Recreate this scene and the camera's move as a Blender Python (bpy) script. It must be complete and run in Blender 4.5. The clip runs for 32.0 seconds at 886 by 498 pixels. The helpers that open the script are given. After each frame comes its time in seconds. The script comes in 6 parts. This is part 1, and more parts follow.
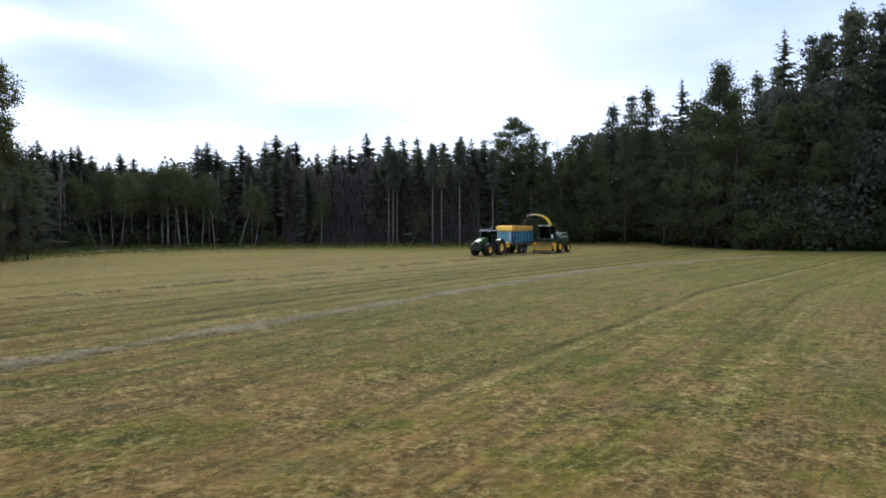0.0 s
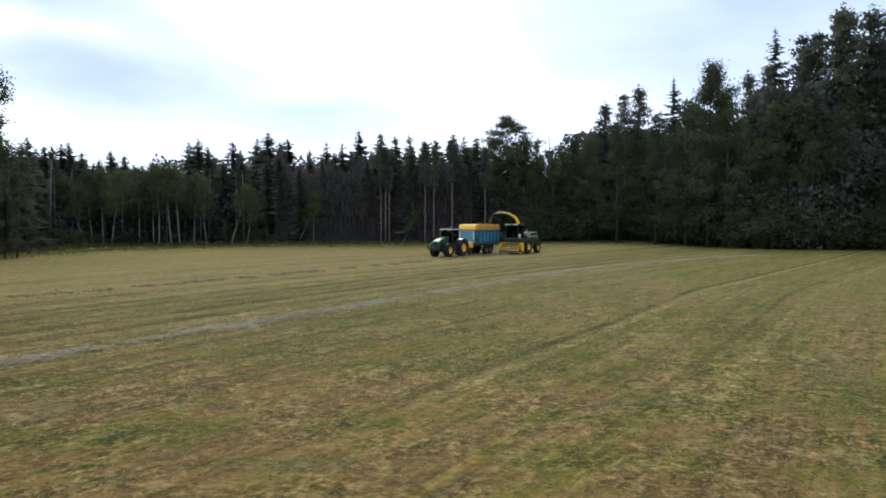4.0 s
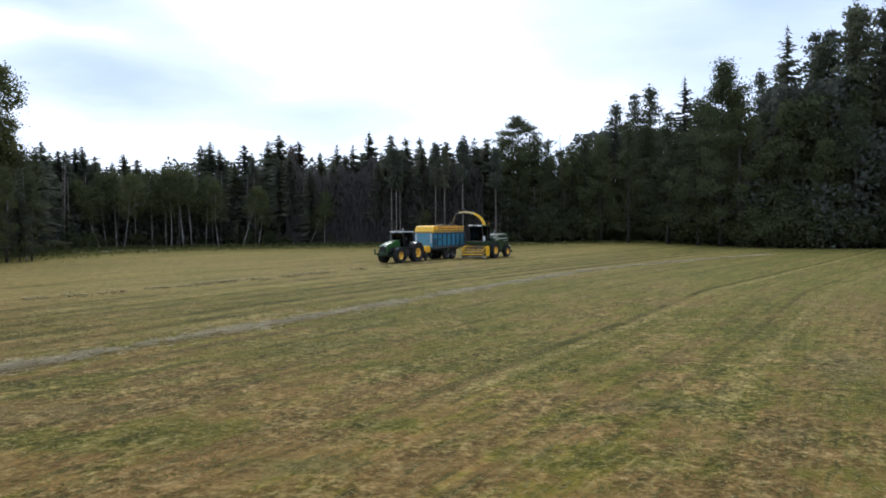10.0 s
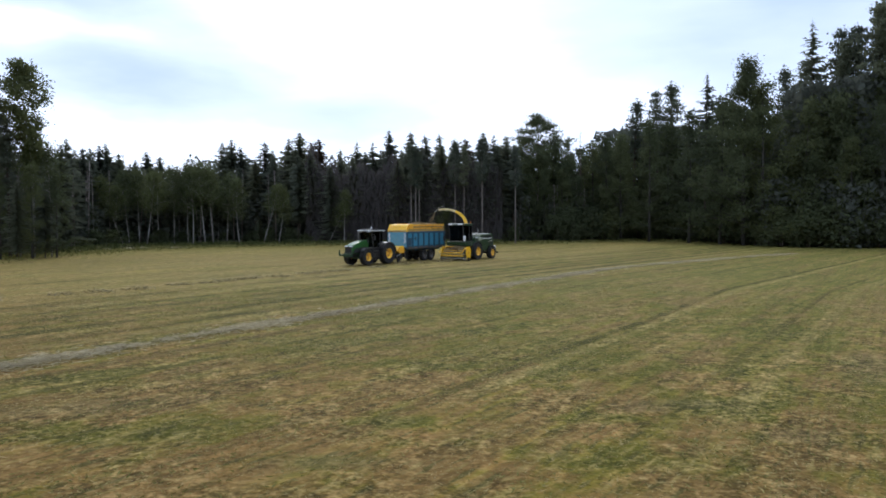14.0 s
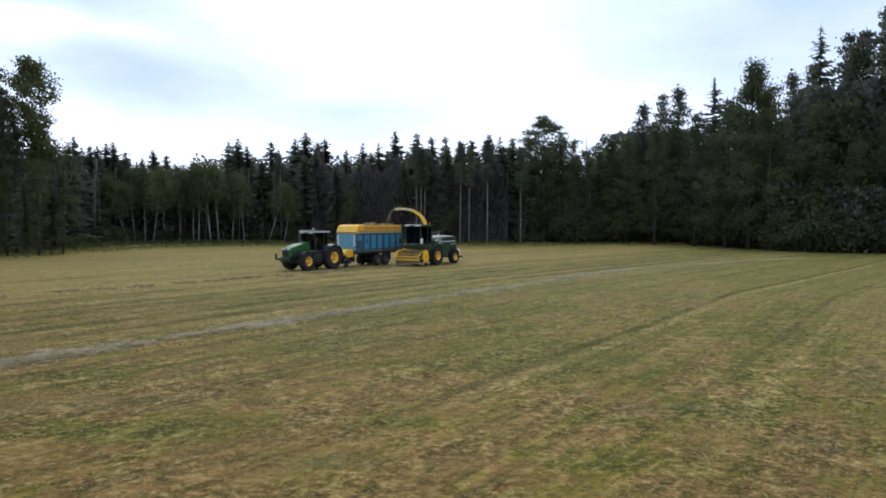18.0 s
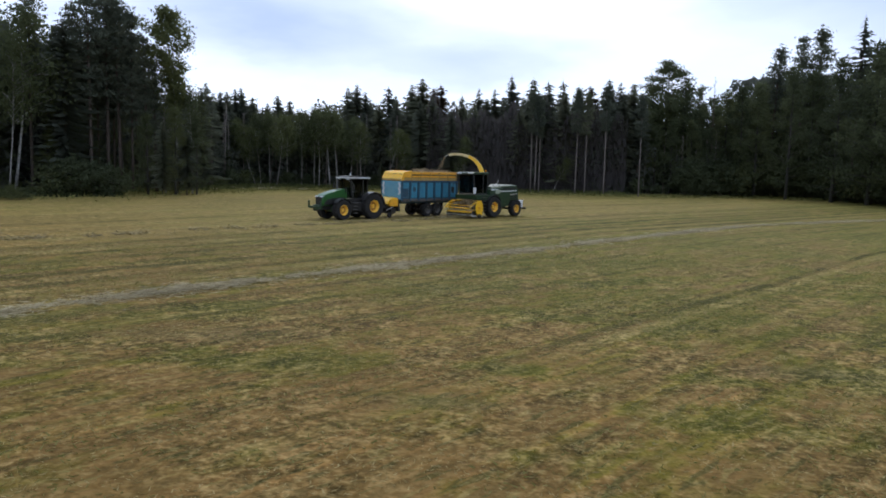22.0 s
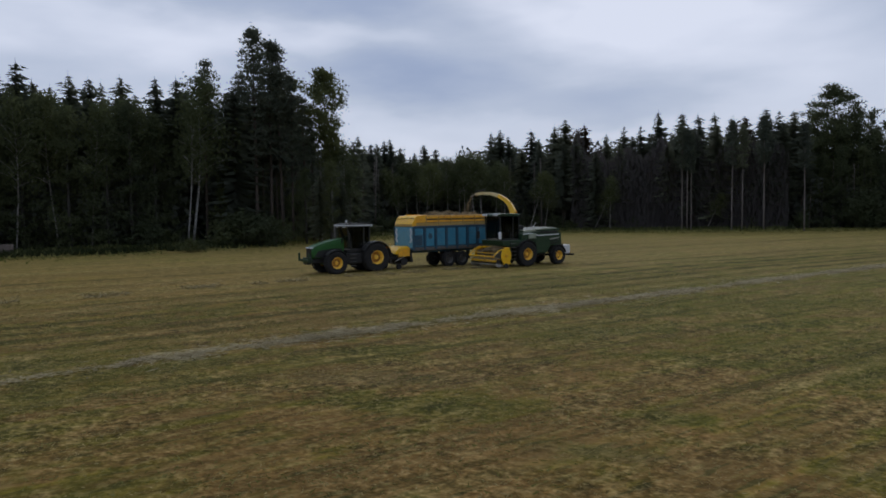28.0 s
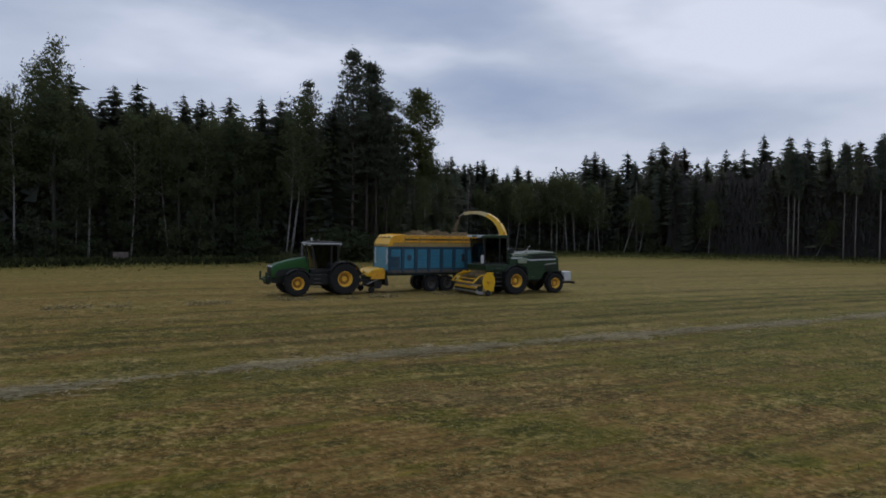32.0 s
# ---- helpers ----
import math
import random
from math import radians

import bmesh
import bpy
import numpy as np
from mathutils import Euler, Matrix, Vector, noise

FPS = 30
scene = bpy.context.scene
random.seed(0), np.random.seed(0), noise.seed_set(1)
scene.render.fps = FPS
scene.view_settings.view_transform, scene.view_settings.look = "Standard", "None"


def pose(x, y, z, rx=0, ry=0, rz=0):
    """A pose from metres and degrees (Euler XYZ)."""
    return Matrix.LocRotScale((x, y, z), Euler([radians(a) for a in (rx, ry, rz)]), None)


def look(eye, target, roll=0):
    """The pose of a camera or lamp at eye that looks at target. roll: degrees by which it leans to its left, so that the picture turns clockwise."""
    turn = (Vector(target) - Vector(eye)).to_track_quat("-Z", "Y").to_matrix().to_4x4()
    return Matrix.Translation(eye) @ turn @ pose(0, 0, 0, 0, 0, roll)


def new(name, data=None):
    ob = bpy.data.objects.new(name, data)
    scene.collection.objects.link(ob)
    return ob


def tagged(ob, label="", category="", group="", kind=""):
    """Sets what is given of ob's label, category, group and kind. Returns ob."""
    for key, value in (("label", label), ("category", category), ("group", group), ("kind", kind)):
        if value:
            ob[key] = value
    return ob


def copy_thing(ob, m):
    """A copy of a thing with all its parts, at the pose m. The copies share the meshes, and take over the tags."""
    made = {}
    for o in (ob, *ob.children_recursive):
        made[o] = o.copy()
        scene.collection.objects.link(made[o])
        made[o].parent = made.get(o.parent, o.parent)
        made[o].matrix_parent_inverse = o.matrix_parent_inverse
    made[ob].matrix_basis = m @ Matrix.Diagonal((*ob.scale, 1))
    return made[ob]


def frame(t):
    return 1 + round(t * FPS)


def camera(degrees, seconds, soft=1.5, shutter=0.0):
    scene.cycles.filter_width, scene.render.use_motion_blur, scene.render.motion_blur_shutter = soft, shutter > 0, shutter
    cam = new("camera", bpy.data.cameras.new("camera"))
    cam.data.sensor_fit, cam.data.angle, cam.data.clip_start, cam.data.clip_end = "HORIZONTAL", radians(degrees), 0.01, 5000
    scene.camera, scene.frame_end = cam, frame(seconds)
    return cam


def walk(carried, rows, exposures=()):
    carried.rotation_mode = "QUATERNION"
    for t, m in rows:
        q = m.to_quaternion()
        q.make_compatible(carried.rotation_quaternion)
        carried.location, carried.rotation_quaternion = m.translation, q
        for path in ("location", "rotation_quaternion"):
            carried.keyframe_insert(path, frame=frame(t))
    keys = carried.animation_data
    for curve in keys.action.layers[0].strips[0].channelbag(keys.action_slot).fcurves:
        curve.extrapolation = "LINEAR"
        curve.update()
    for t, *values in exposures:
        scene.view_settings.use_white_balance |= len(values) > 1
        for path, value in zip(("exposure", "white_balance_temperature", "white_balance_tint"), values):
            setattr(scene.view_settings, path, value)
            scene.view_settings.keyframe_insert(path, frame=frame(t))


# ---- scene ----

# The camera stands 4.3 m above a level meadow; x is to its right, y ahead of it.
# The machines drive along a straight line; PATH_U is its heading, PATH_N points from it towards the camera.
EYE_H = 4.27
HEAD = radians(238.03)
PATH_U = Vector((math.cos(HEAD), math.sin(HEAD), 0))
PATH_N = Vector((-math.sin(HEAD), math.cos(HEAD), 0))
OFFSET = 44.68


def on_path(along, lat, z=0.0):
    """A place given along the machines' line and to its left, the camera's side."""
    return PATH_U * along + PATH_N * (lat - OFFSET) + Vector((0, 0, z))


def polar(az, r, z=0.0):
    a = radians(az)
    return Vector((r * math.sin(a), r * math.cos(a), z))


def held(t, yaw, tilt, roll):
    k = min(max((t - 22.0) / 1.0, 0.0), 1.0)
    eye = Vector((-0.22 * k, 0.09 * k, EYE_H))
    y, p = radians(yaw), radians(tilt)
    way = Vector((math.sin(y) * math.cos(p), math.cos(y) * math.cos(p), math.sin(p)))
    return t, look(eye, eye + way * 10, roll)


cam = camera(63.58, 32.0, soft=1.75)
walk(cam, [held(*row) for row in (
    (0, 0.01, -2.10, -0.12), (0.5, 0.83, -1.94, 0.13), (1, 1.02, -2.04, 0.13), (1.5, 0.72, -2.22, 0.02), (2, 0.53, -2.35, -0.09), (2.5, 0.47, -2.16, -0.14),
    (3, 0.44, -2.14, -0.17), (3.5, 0.64, -2.19, -0.03), (5.5, 0.28, -2.30, 0.07), (6, -0.00, -2.34, 0.28), (6.5, -0.09, -2.34, 0.15), (7, -0.56, -2.38, 0.06),
    (7.5, -0.20, -2.36, -0.03), (8, -0.45, -2.19, 0.11), (8.5, -0.18, -2.23, -0.09), (9, -0.75, -2.11, -0.30), (9.5, -0.76, -2.10, -0.32), (10, -0.25, -2.16, -0.39),
    (10.5, -0.16, -2.19, -0.30), (11, -0.21, -2.50, -0.65), (11.5, -0.60, -2.61, -0.66), (12, -0.39, -2.57, -0.51), (12.5, -0.77, -2.44, -0.46), (13, -0.77, -2.40, -0.41),
    (13.5, -1.36, -2.31, -0.22), (14, -1.79, -2.32, -0.21), (14.5, -2.34, -2.26, -0.17), (16.5, -2.67, -2.59, 0.13), (17, -2.57, -2.48, 0.17), (17.5, -2.53, -2.35, 0.30),
    (18, -2.18, -2.25, 0.35), (18.5, -2.00, -1.84, 0.46), (19, -2.74, -2.32, 0.48), (19.5, -5.79, -2.69, 0.57), (20, -8.36, -2.81, 0.48), (20.5, -8.32, -2.68, 0.70),
    (21, -8.17, -2.87, 0.30), (21.5, -9.94, -7.66, 2.11), (22, -11.12, -6.54, 1.43), (22.5, -15.47, -3.69, -1.44), (23, -17.58, -0.36, -1.34), (23.5, -16.93, -1.71, 0.67),
    (24, -20.77, -3.78, -0.86), (24.5, -22.21, -3.15, 0.04), (25, -22.01, -3.95, -0.46), (25.5, -22.19, -3.28, -0.31), (27.5, -22.09, -3.11, 0.14), (28, -22.73, -3.18, -0.77),
    (28.5, -23.04, -2.62, -0.90), (29, -24.21, -1.68, 0.62), (29.5, -24.46, -2.81, -0.66), (30, -24.90, -2.99, -0.19), (30.5, -25.70, -1.47, 0.38), (31, -26.01, -1.61, 0.83),
    (31.5, -28.65, -1.42, 0.31), (32, -29.97, -1.60, 0.75))],
    exposures=((0, 0.16, 6500, 10), (19, 0.16, 6500, 10), (20, 0.12, 6500, 10), (21, 0.06, 6500, 10), (22, -0.04, 6500, 10.5), (23, -0.14, 6550, 10.5), (24, -0.48, 6600, 11), (25.5, -0.76, 6700, 11), (28, -0.88, 6700, 11), (32, -0.93, 6700, 11)))

# ---- sky and sun ----
SUN_AZ, SUN_EL = -8.0, 42.0
# bearing, height, half width, half height, and how much brighter or greyer
CLOUDS = ((-8, 16, 11, 5, 0.6), (7, 9, 16, 5, 0.18), (-47, 13.3, 11, 2.4, 0.4), (-33, 12.9, 10, 1.4, 0.25), (-22, 6.5, 30, 3.0, 0.25),
          (-30, 16.8, 11, 3.0, -0.45), (-25, 10.4, 10, 2.0, -0.42), (-8, 8.4, 8, 1.6, -0.35), (26, 15, 10, 4.0, -0.3), (-46, 18.5, 12, 2.4, -0.3))



def make_sky():
    world = bpy.data.worlds.new("overcast_sky")
    scene.world = world
    world.use_nodes = True
    nt = world.node_tree
    nt.nodes.clear()
    n, link = nt.nodes.new, nt.links.new
    out, bg = n("ShaderNodeOutputWorld"), n("ShaderNodeBackground")
    sky = n("ShaderNodeTexSky")
    sky.sky_type, sky.sun_disc = "NISHITA", False
    sky.sun_elevation, sky.sun_rotation = radians(SUN_EL), radians(SUN_AZ)
    dim = n("ShaderNodeVectorMath")
    dim.operation = "SCALE"
    dim.inputs["Scale"].default_value = 0.10
    link(sky.outputs[0], dim.inputs[0])
    co = n("ShaderNodeTexCoord").outputs["Generated"]

    def calc(op, a, b_=0.0, c_=0.0):
        x = n("ShaderNodeMath")
        x.operation = op
        for sock, val in zip(x.inputs, (a, b_, c_)):
            if isinstance(val, (int, float)):
                sock.default_value = val
            else:
                link(val, sock)
        return x.outputs[0]

    def clouds(scale, flat, detail, where):
        mp, t = n("ShaderNodeMapping"), n("ShaderNodeTexNoise")
        mp.inputs["Scale"].default_value, mp.inputs["Location"].default_value = (1.0, 1.0, flat), where
        t.inputs["Scale"].default_value, t.inputs["Detail"].default_value, t.inputs["Roughness"].default_value = scale, detail, 0.5
        link(co, mp.inputs[0])
        link(mp.outputs[0], t.inputs["Vector"])
        return t.outputs[0]

    # compass bearing and height above the horizon, in degrees, with ragged cloud edges
    sep = n("ShaderNodeSeparateXYZ")
    link(co, sep.inputs[0])
    az = calc("MULTIPLY", calc("ARCTAN2", sep.outputs[0], sep.outputs[1]), 57.296)
    el = calc("MULTIPLY", calc("ARCSINE", sep.outputs[2]), 57.296)
    az = calc("MULTIPLY_ADD", calc("SUBTRACT", clouds(3.0, 3.0, 4, (0.2, 0.7, 0.1)), 0.5), 26.0, az)
    el = calc("MULTIPLY_ADD", calc("SUBTRACT", clouds(4.0, 3.0, 5, (1.3, 0.2, 0.6)), 0.5), 7.0, el)
    tone = calc("MULTIPLY_ADD", calc("SUBTRACT", clouds(1.7, 4.2, 3.5, (0.35, 0.1, 0.55)), 0.5), 0.9, 0.50)
    tone = calc("MULTIPLY_ADD", calc("SUBTRACT", clouds(5.5, 3.2, 5, (0.9, 0.4, 0.2)), 0.5), 0.5, tone)
    # thicker grey-blue sheets and the bright thin places between them
    for a, e, wide, high, much in CLOUDS:
        u, v = calc("DIVIDE", calc("SUBTRACT", az, a), wide), calc("DIVIDE", calc("SUBTRACT", el, e), high)
        near = calc("ADD", calc("MULTIPLY", u, u), calc("MULTIPLY", v, v))
        tone = calc("MULTIPLY_ADD", calc("POWER", 2.718, calc("MULTIPLY", near, -1.0)), much, tone)
    ramp = n("ShaderNodeValToRGB")
    els = ramp.color_ramp.elements
    els.new(0.5)
    for item, (pos, col) in zip(els, ((0.05, (0.53, 0.69, 1.06)), (0.50, (0.83, 0.98, 1.29)), (0.95, (1.30, 1.43, 1.74)))):
        item.position, item.color = pos, (*col, 1)
    link(tone, ramp.inputs[0])
    lit = ramp
    mix = n("ShaderNodeMix")
    mix.data_type = "RGBA"
    mix.inputs["Factor"].default_value = 0.88
    link(dim.outputs[0], mix.inputs["A"])
    link(lit.outputs[0], mix.inputs["B"])
    link(mix.outputs["Result"], bg.inputs[0])
    bg.inputs[1].default_value = 1.0
    link(bg.outputs[0], out.inputs[0])


make_sky()
sun = new("sun", bpy.data.lights.new("sun", "SUN"))
sun.data.energy, sun.data.angle, sun.data.color = 0.9, radians(18), (1.0, 0.95, 0.86)
sun.matrix_world = look(polar(SUN_AZ, 60, 60 * math.tan(radians(SUN_EL))), (0, 0, 0))


# ---- materials ----
def shader(name):
    m = bpy.data.materials.new(name)
    m.use_nodes = True
    nt = m.node_tree
    return m, nt, nt.nodes["Principled BSDF"], nt.nodes.new, nt.links.new


def noise_node(n, link, vec, scale, detail=4.0, rough=0.55, stretch=None, turn=0.0):
    if stretch:
        mp = n("ShaderNodeMapping")
        mp.vector_type = "TEXTURE"
        mp.inputs["Rotation"].default_value = (0, 0, turn)
        mp.inputs["Scale"].default_value = stretch
        link(vec, mp.inputs[0])
        vec = mp.outputs[0]
    t = n("ShaderNodeTexNoise")
    t.inputs["Scale"].default_value, t.inputs["Detail"].default_value, t.inputs["Roughness"].default_value = scale, detail, rough
    link(vec, t.inputs["Vector"])
    return t.outputs[0]


def ramp_node(n, link, fac, stops):
    r = n("ShaderNodeValToRGB")
    els = r.color_ramp.elements
    while len(els) < len(stops):
        els.new(0.5)
    for el, (pos, col) in zip(els, stops):
        el.position, el.color = pos, (*col, 1)
    link(fac, r.inputs[0])
    return r.outputs[0]


def mix_node(n, link, fac, a, b, blend="MIX"):
    m = n("ShaderNodeMix")
    m.data_type, m.blend_type = "RGBA", blend
    for sock, val in ((m.inputs["Factor"], fac), (m.inputs["A"], a), (m.inputs["B"], b)):
        if isinstance(val, (int, float)):
            sock.default_value = val
        elif isinstance(val, tuple):
            sock.default_value = (*val, 1)
        else:
            link(val, sock)
    return m.outputs["Result"]


def surface(name, base, worn, scale=3.0, rough=0.5, metal=0.0, bump=0.1, dirt=0.0, dirt_col=(0.16, 0.13, 0.08), coat=0.0):
    """A solid surface: two tones at a large scale, grain at a fine one, and dust where asked."""
    m, nt, b, n, link = shader(name)
    co = n("ShaderNodeTexCoord").outputs["Object"]
    big = noise_node(n, link, co, scale, 5)
    fine = noise_node(n, link, co, scale * 14, 6, 0.7)
    col = ramp_node(n, link, big, ((0.3, base), (0.72, worn)))
    grain = ramp_node(n, link, fine, ((0.2, (0.82, 0.82, 0.82)), (0.8, (1.12, 1.12, 1.12))))
    col = mix_node(n, link, 1.0, col, grain, "MULTIPLY")
    if dirt:
        mask = noise_node(n, link, co, scale * 2.3, 6, 0.7)
        mr = n("ShaderNodeMapRange")
        for k, v in zip(("From Min", "From Max", "To Min", "To Max"), (0.42, 0.75, 0.0, dirt)):
            mr.inputs[k].default_value = v
        link(mask, mr.inputs[0])
        col = mix_node(n, link, mr.outputs[0], col, dirt_col)
    link(col, b.inputs["Base Color"])
    rr = n("ShaderNodeMapRange")
    for k, v in zip(("From Min", "From Max", "To Min", "To Max"), (0.2, 0.8, max(rough - 0.12, 0.05), min(rough + 0.15, 1.0))):
        rr.inputs[k].default_value = v
    link(fine, rr.inputs[0])
    link(rr.outputs[0], b.inputs["Roughness"])
    b.inputs["Metallic"].default_value = metal
    b.inputs["Coat Weight"].default_value = coat
    if bump:
        bp = n("ShaderNodeBump")
        bp.inputs["Strength"].default_value, bp.inputs["Distance"].default_value = bump, 0.02
        link(fine, bp.inputs["Height"])
        link(bp.outputs[0], b.inputs["Normal"])
    return m


def foliage(name, dark, light, through_light=0.25, by_tree=True):
    """Leaves: a tone for each tree, one for each leaf, and a little light that passes through."""
    m, nt, b, n, link = shader(name)
    info, geo = n("ShaderNodeObjectInfo"), n("ShaderNodeNewGeometry")
    co = n("ShaderNodeTexCoord").outputs["Object"]
    clump = noise_node(n, link, co, 0.4, 2)
    add = n("ShaderNodeMath")
    add.operation = "MULTIPLY_ADD"
    add.inputs[1].default_value, add.inputs[2].default_value = (0.12, 0.06) if by_tree else (0.45, -0.1)
    link(geo.outputs["Random Per Island"], add.inputs[0])
    tot = n("ShaderNodeMath")
    tot.operation = "ADD"
    link(add.outputs[0], tot.inputs[0])
    link(clump, tot.inputs[1])
    col = ramp_node(n, link, tot.outputs[0], ((0.3, dark), (0.9, light)))
    tree = ramp_node(n, link, info.outputs["Random"], ((0.0, (0.72, 0.75, 0.80)), (0.5, (0.97, 0.98, 0.96)), (1.0, (1.22, 1.18, 1.02))))
    if by_tree:
        col = mix_node(n, link, 1.0, col, tree, "MULTIPLY")
    link(col, b.inputs["Base Color"])
    b.inputs["Roughness"].default_value = 0.62
    b.inputs["Specular IOR Level"].default_value = 0.03 if by_tree else 0.02
    tr, mx = n("ShaderNodeBsdfTranslucent"), n("ShaderNodeMixShader")
    link(col, tr.inputs[0])
    mx.inputs[0].default_value = through_light
    link(b.outputs[0], mx.inputs[1])
    link(tr.outputs[0], mx.inputs[2])
    link(mx.outputs[0], nt.nodes["Material Output"].inputs[0])
    return m


# x, y, half length, half width, turn
GREEN_SPOTS = ((-7.2, 14.1, 3.0, 0.9, 10), (3.4, 20.8, 1.9, 0.5, 40), (-1.7, 15.0, 0.9, 0.35, 5), (3.2, 12.7, 1.7, 0.8, 10), (6.0, 16.1, 1.3, 0.9, 20), (2.8, 15.3, 1.0, 0.4, 0),
               (2.1, 34.7, 2.2, 1.0, 50), (-0.4, 20.6, 1.3, 0.5, 20), (11.4, 27.8, 2.6, 1.3, 60), (10.4, 16.4, 2.2, 0.9, 70), (-4.5, 24.5, 3.0, 0.8, 45), (-11.0, 19.0, 2.2, 0.6, 40),
               (2.6, 20.2, 1.5, 0.4, 55), (-2.2, 21.0, 1.6, 0.5, 20), (1.8, 28.7, 2.6, 0.7, 40), (7.9, 20.3, 1.3, 0.6, 60), (7.2, 11.8, 1.6, 0.8, 30), (13.0, 26.8, 2.6, 0.8, 62))
BROWN_SPOTS = ((1.0, 12.1, 2.4, 0.7, 0), (-3.4, 13.4, 3.2, 0.7, 8), (5.6, 14.0, 1.3, 0.7, 0), (6.9, 15.8, 1.2, 0.6, 20), (0.9, 17.3, 2.4, 0.5, 8), (-6.9, 12.0, 2.2, 0.6, 0), (17.5, 30.0, 7.5, 2.2, 62), (-12.0, 13.0, 2.5, 0.7, 20))
GREY_SPOTS = ((11.7, 20.9, 2.8, 0.8, 62), (6.6, 14.1, 0.8, 0.5, 0), (4.4, 16.3, 1.4, 0.5, 10), (-2.6, 12.5, 1.3, 0.4, 0), (-8.5, 16.0, 2.4, 0.7, 15))


# place across the driving line, half width, strength: wheel ruts and pale raked lines
RUTS = ((16.3, 0.7, 0.9), (18.5, 0.60, 0.9), (12.8, 0.65, 0.9), (10.6, 0.5, 0.7), (14.6, 0.45, 0.6), (7.3, 0.6, 0.65), (24.4, 0.35, 0.6), (26.4, 0.28, 0.75), (29.5, 0.28, 0.5), (35.0, 0.28, 1.0),
        (38.7, 0.24, 0.45), (40.2, 0.28, 0.6), (-6.0, 0.7, 0.6))
RAKED = ((26.1, 0.45, 0.25), (28.2, 0.4, 0.25), (22.3, 0.9, 0.45), (19.7, 0.6, 0.6), (17.4, 0.5, 0.55), (-14.5, 1.6, 0.6), (9.2, 0.8, 0.6), (3.7, 1.1, 0.6), (1.3, 0.8, 0.5), (-3.0, 1.0, 0.5), (35.6, 0.40, 0.8), (37.6, 0.35, 0.25), (41.4, 0.4, 0.55), (32.6, 0.3, 0.3))


def meadow_material():
    """Mown stubble between tan and green, with raked lines, ruts, single patches and loose straw."""
    m, nt, b, n, link = shader("mown_meadow")
    co = n("ShaderNodeTexCoord").outputs["Object"]

    def ranged(src, lo, hi, a=0.0, z=1.0):
        mr = n("ShaderNodeMapRange")
        mr.interpolation_type = "SMOOTHSTEP"
        for k, v in zip(("From Min", "From Max", "To Min", "To Max"), (lo, hi, a, z)):
            mr.inputs[k].default_value = v
        link(src, mr.inputs[0])
        return mr.outputs[0]

    def calc(op, a, b_=0.0, c_=0.0):
        x = n("ShaderNodeMath")
        x.operation = op
        for sock, val in zip(x.inputs, (a, b_, c_)):
            if isinstance(val, (int, float)):
                sock.default_value = val
            else:
                link(val, sock)
        return x.outputs[0]

    def swing_of(src, much):
        """A noise turned into a push up or down."""
        return calc("MULTIPLY", calc("SUBTRACT", src, 0.5), much)

    def along_axis(axis):
        d = n("ShaderNodeVectorMath")
        d.operation = "DOT_PRODUCT"
        d.inputs[1].default_value = tuple(axis)
        link(co, d.inputs[0])
        return d.outputs["Value"]

    patch = noise_node(n, link, co, 1.0, 3, 0.5, (8.0, 3.6, 4), HEAD)
    wide = noise_node(n, link, co, 0.06, 3, 0.5)
    strip = noise_node(n, link, co, 1.0, 4, 0.55, (26, 0.75, 4), HEAD)
    thin = noise_node(n, link, co, 1.0, 4, 0.6, (5.0, 0.30, 1), HEAD)
    tuft = noise_node(n, link, co, 0.45, 4, 0.6)
    run, lat0 = along_axis(PATH_U), calc("ADD", along_axis(PATH_N), OFFSET)
    # far off the ruts swing away towards the camera's side
    far_swing = calc("MULTIPLY", calc("MAXIMUM", calc("SUBTRACT", -46.0, run), 0.0), -0.11)
    bend = swing_of(noise_node(n, link, co, 0.05, 2), 0.5)
    fray = swing_of(noise_node(n, link, co, 0.8, 4, 0.7), 0.26)
    lat = calc("ADD", calc("ADD", lat0, far_swing), calc("ADD", bend, fray))
    loose = calc("ADD", lat0, swing_of(tuft, 14.0))

    # how green: swaths, raked strips and tufts, less where the meadow turns dry and brown to the left
    green = calc("ADD", calc("ADD", swing_of(patch, 1.8), swing_of(wide, 1.1)), calc("ADD", swing_of(strip, 2.1), calc("ADD", swing_of(tuft, 1.4), swing_of(noise_node(n, link, co, 0.9, 4, 0.6), 1.3))))
    green = calc("ADD", green, calc("ADD", ranged(loose, 6, 14, 0.38, 0.66), ranged(loose, 24, 36, 0.0, -0.12)))
    green = calc("ADD", green, ranged(loose, -26, -10, 0.1, 0.0))
    dry = calc("MULTIPLY", ranged(calc("ADD", run, swing_of(patch, 16.0)), -34, -6), ranged(loose, -26, -10))
    green = calc("MULTIPLY_ADD", dry, -0.22, green)
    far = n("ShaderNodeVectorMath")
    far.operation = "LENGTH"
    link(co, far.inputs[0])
    # browner close by; less green far off, standing in for the grazing view
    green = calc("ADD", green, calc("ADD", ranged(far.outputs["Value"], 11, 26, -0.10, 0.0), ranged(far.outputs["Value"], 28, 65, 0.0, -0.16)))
    # fresher grass at the back and towards the broadleaf wood
    green = calc("ADD", green, calc("ADD", ranged(far.outputs["Value"], 92, 118, 0.0, 0.45), calc("MULTIPLY", ranged(loose, 20, 36), ranged(far.outputs["Value"], 36, 64, 0.0, 0.30))))
    # single patches: fresh regrowth, sun-browned stubble, bare grey earth
    ragged = swing_of(noise_node(n, link, co, 0.7, 5, 0.72), 3.6)

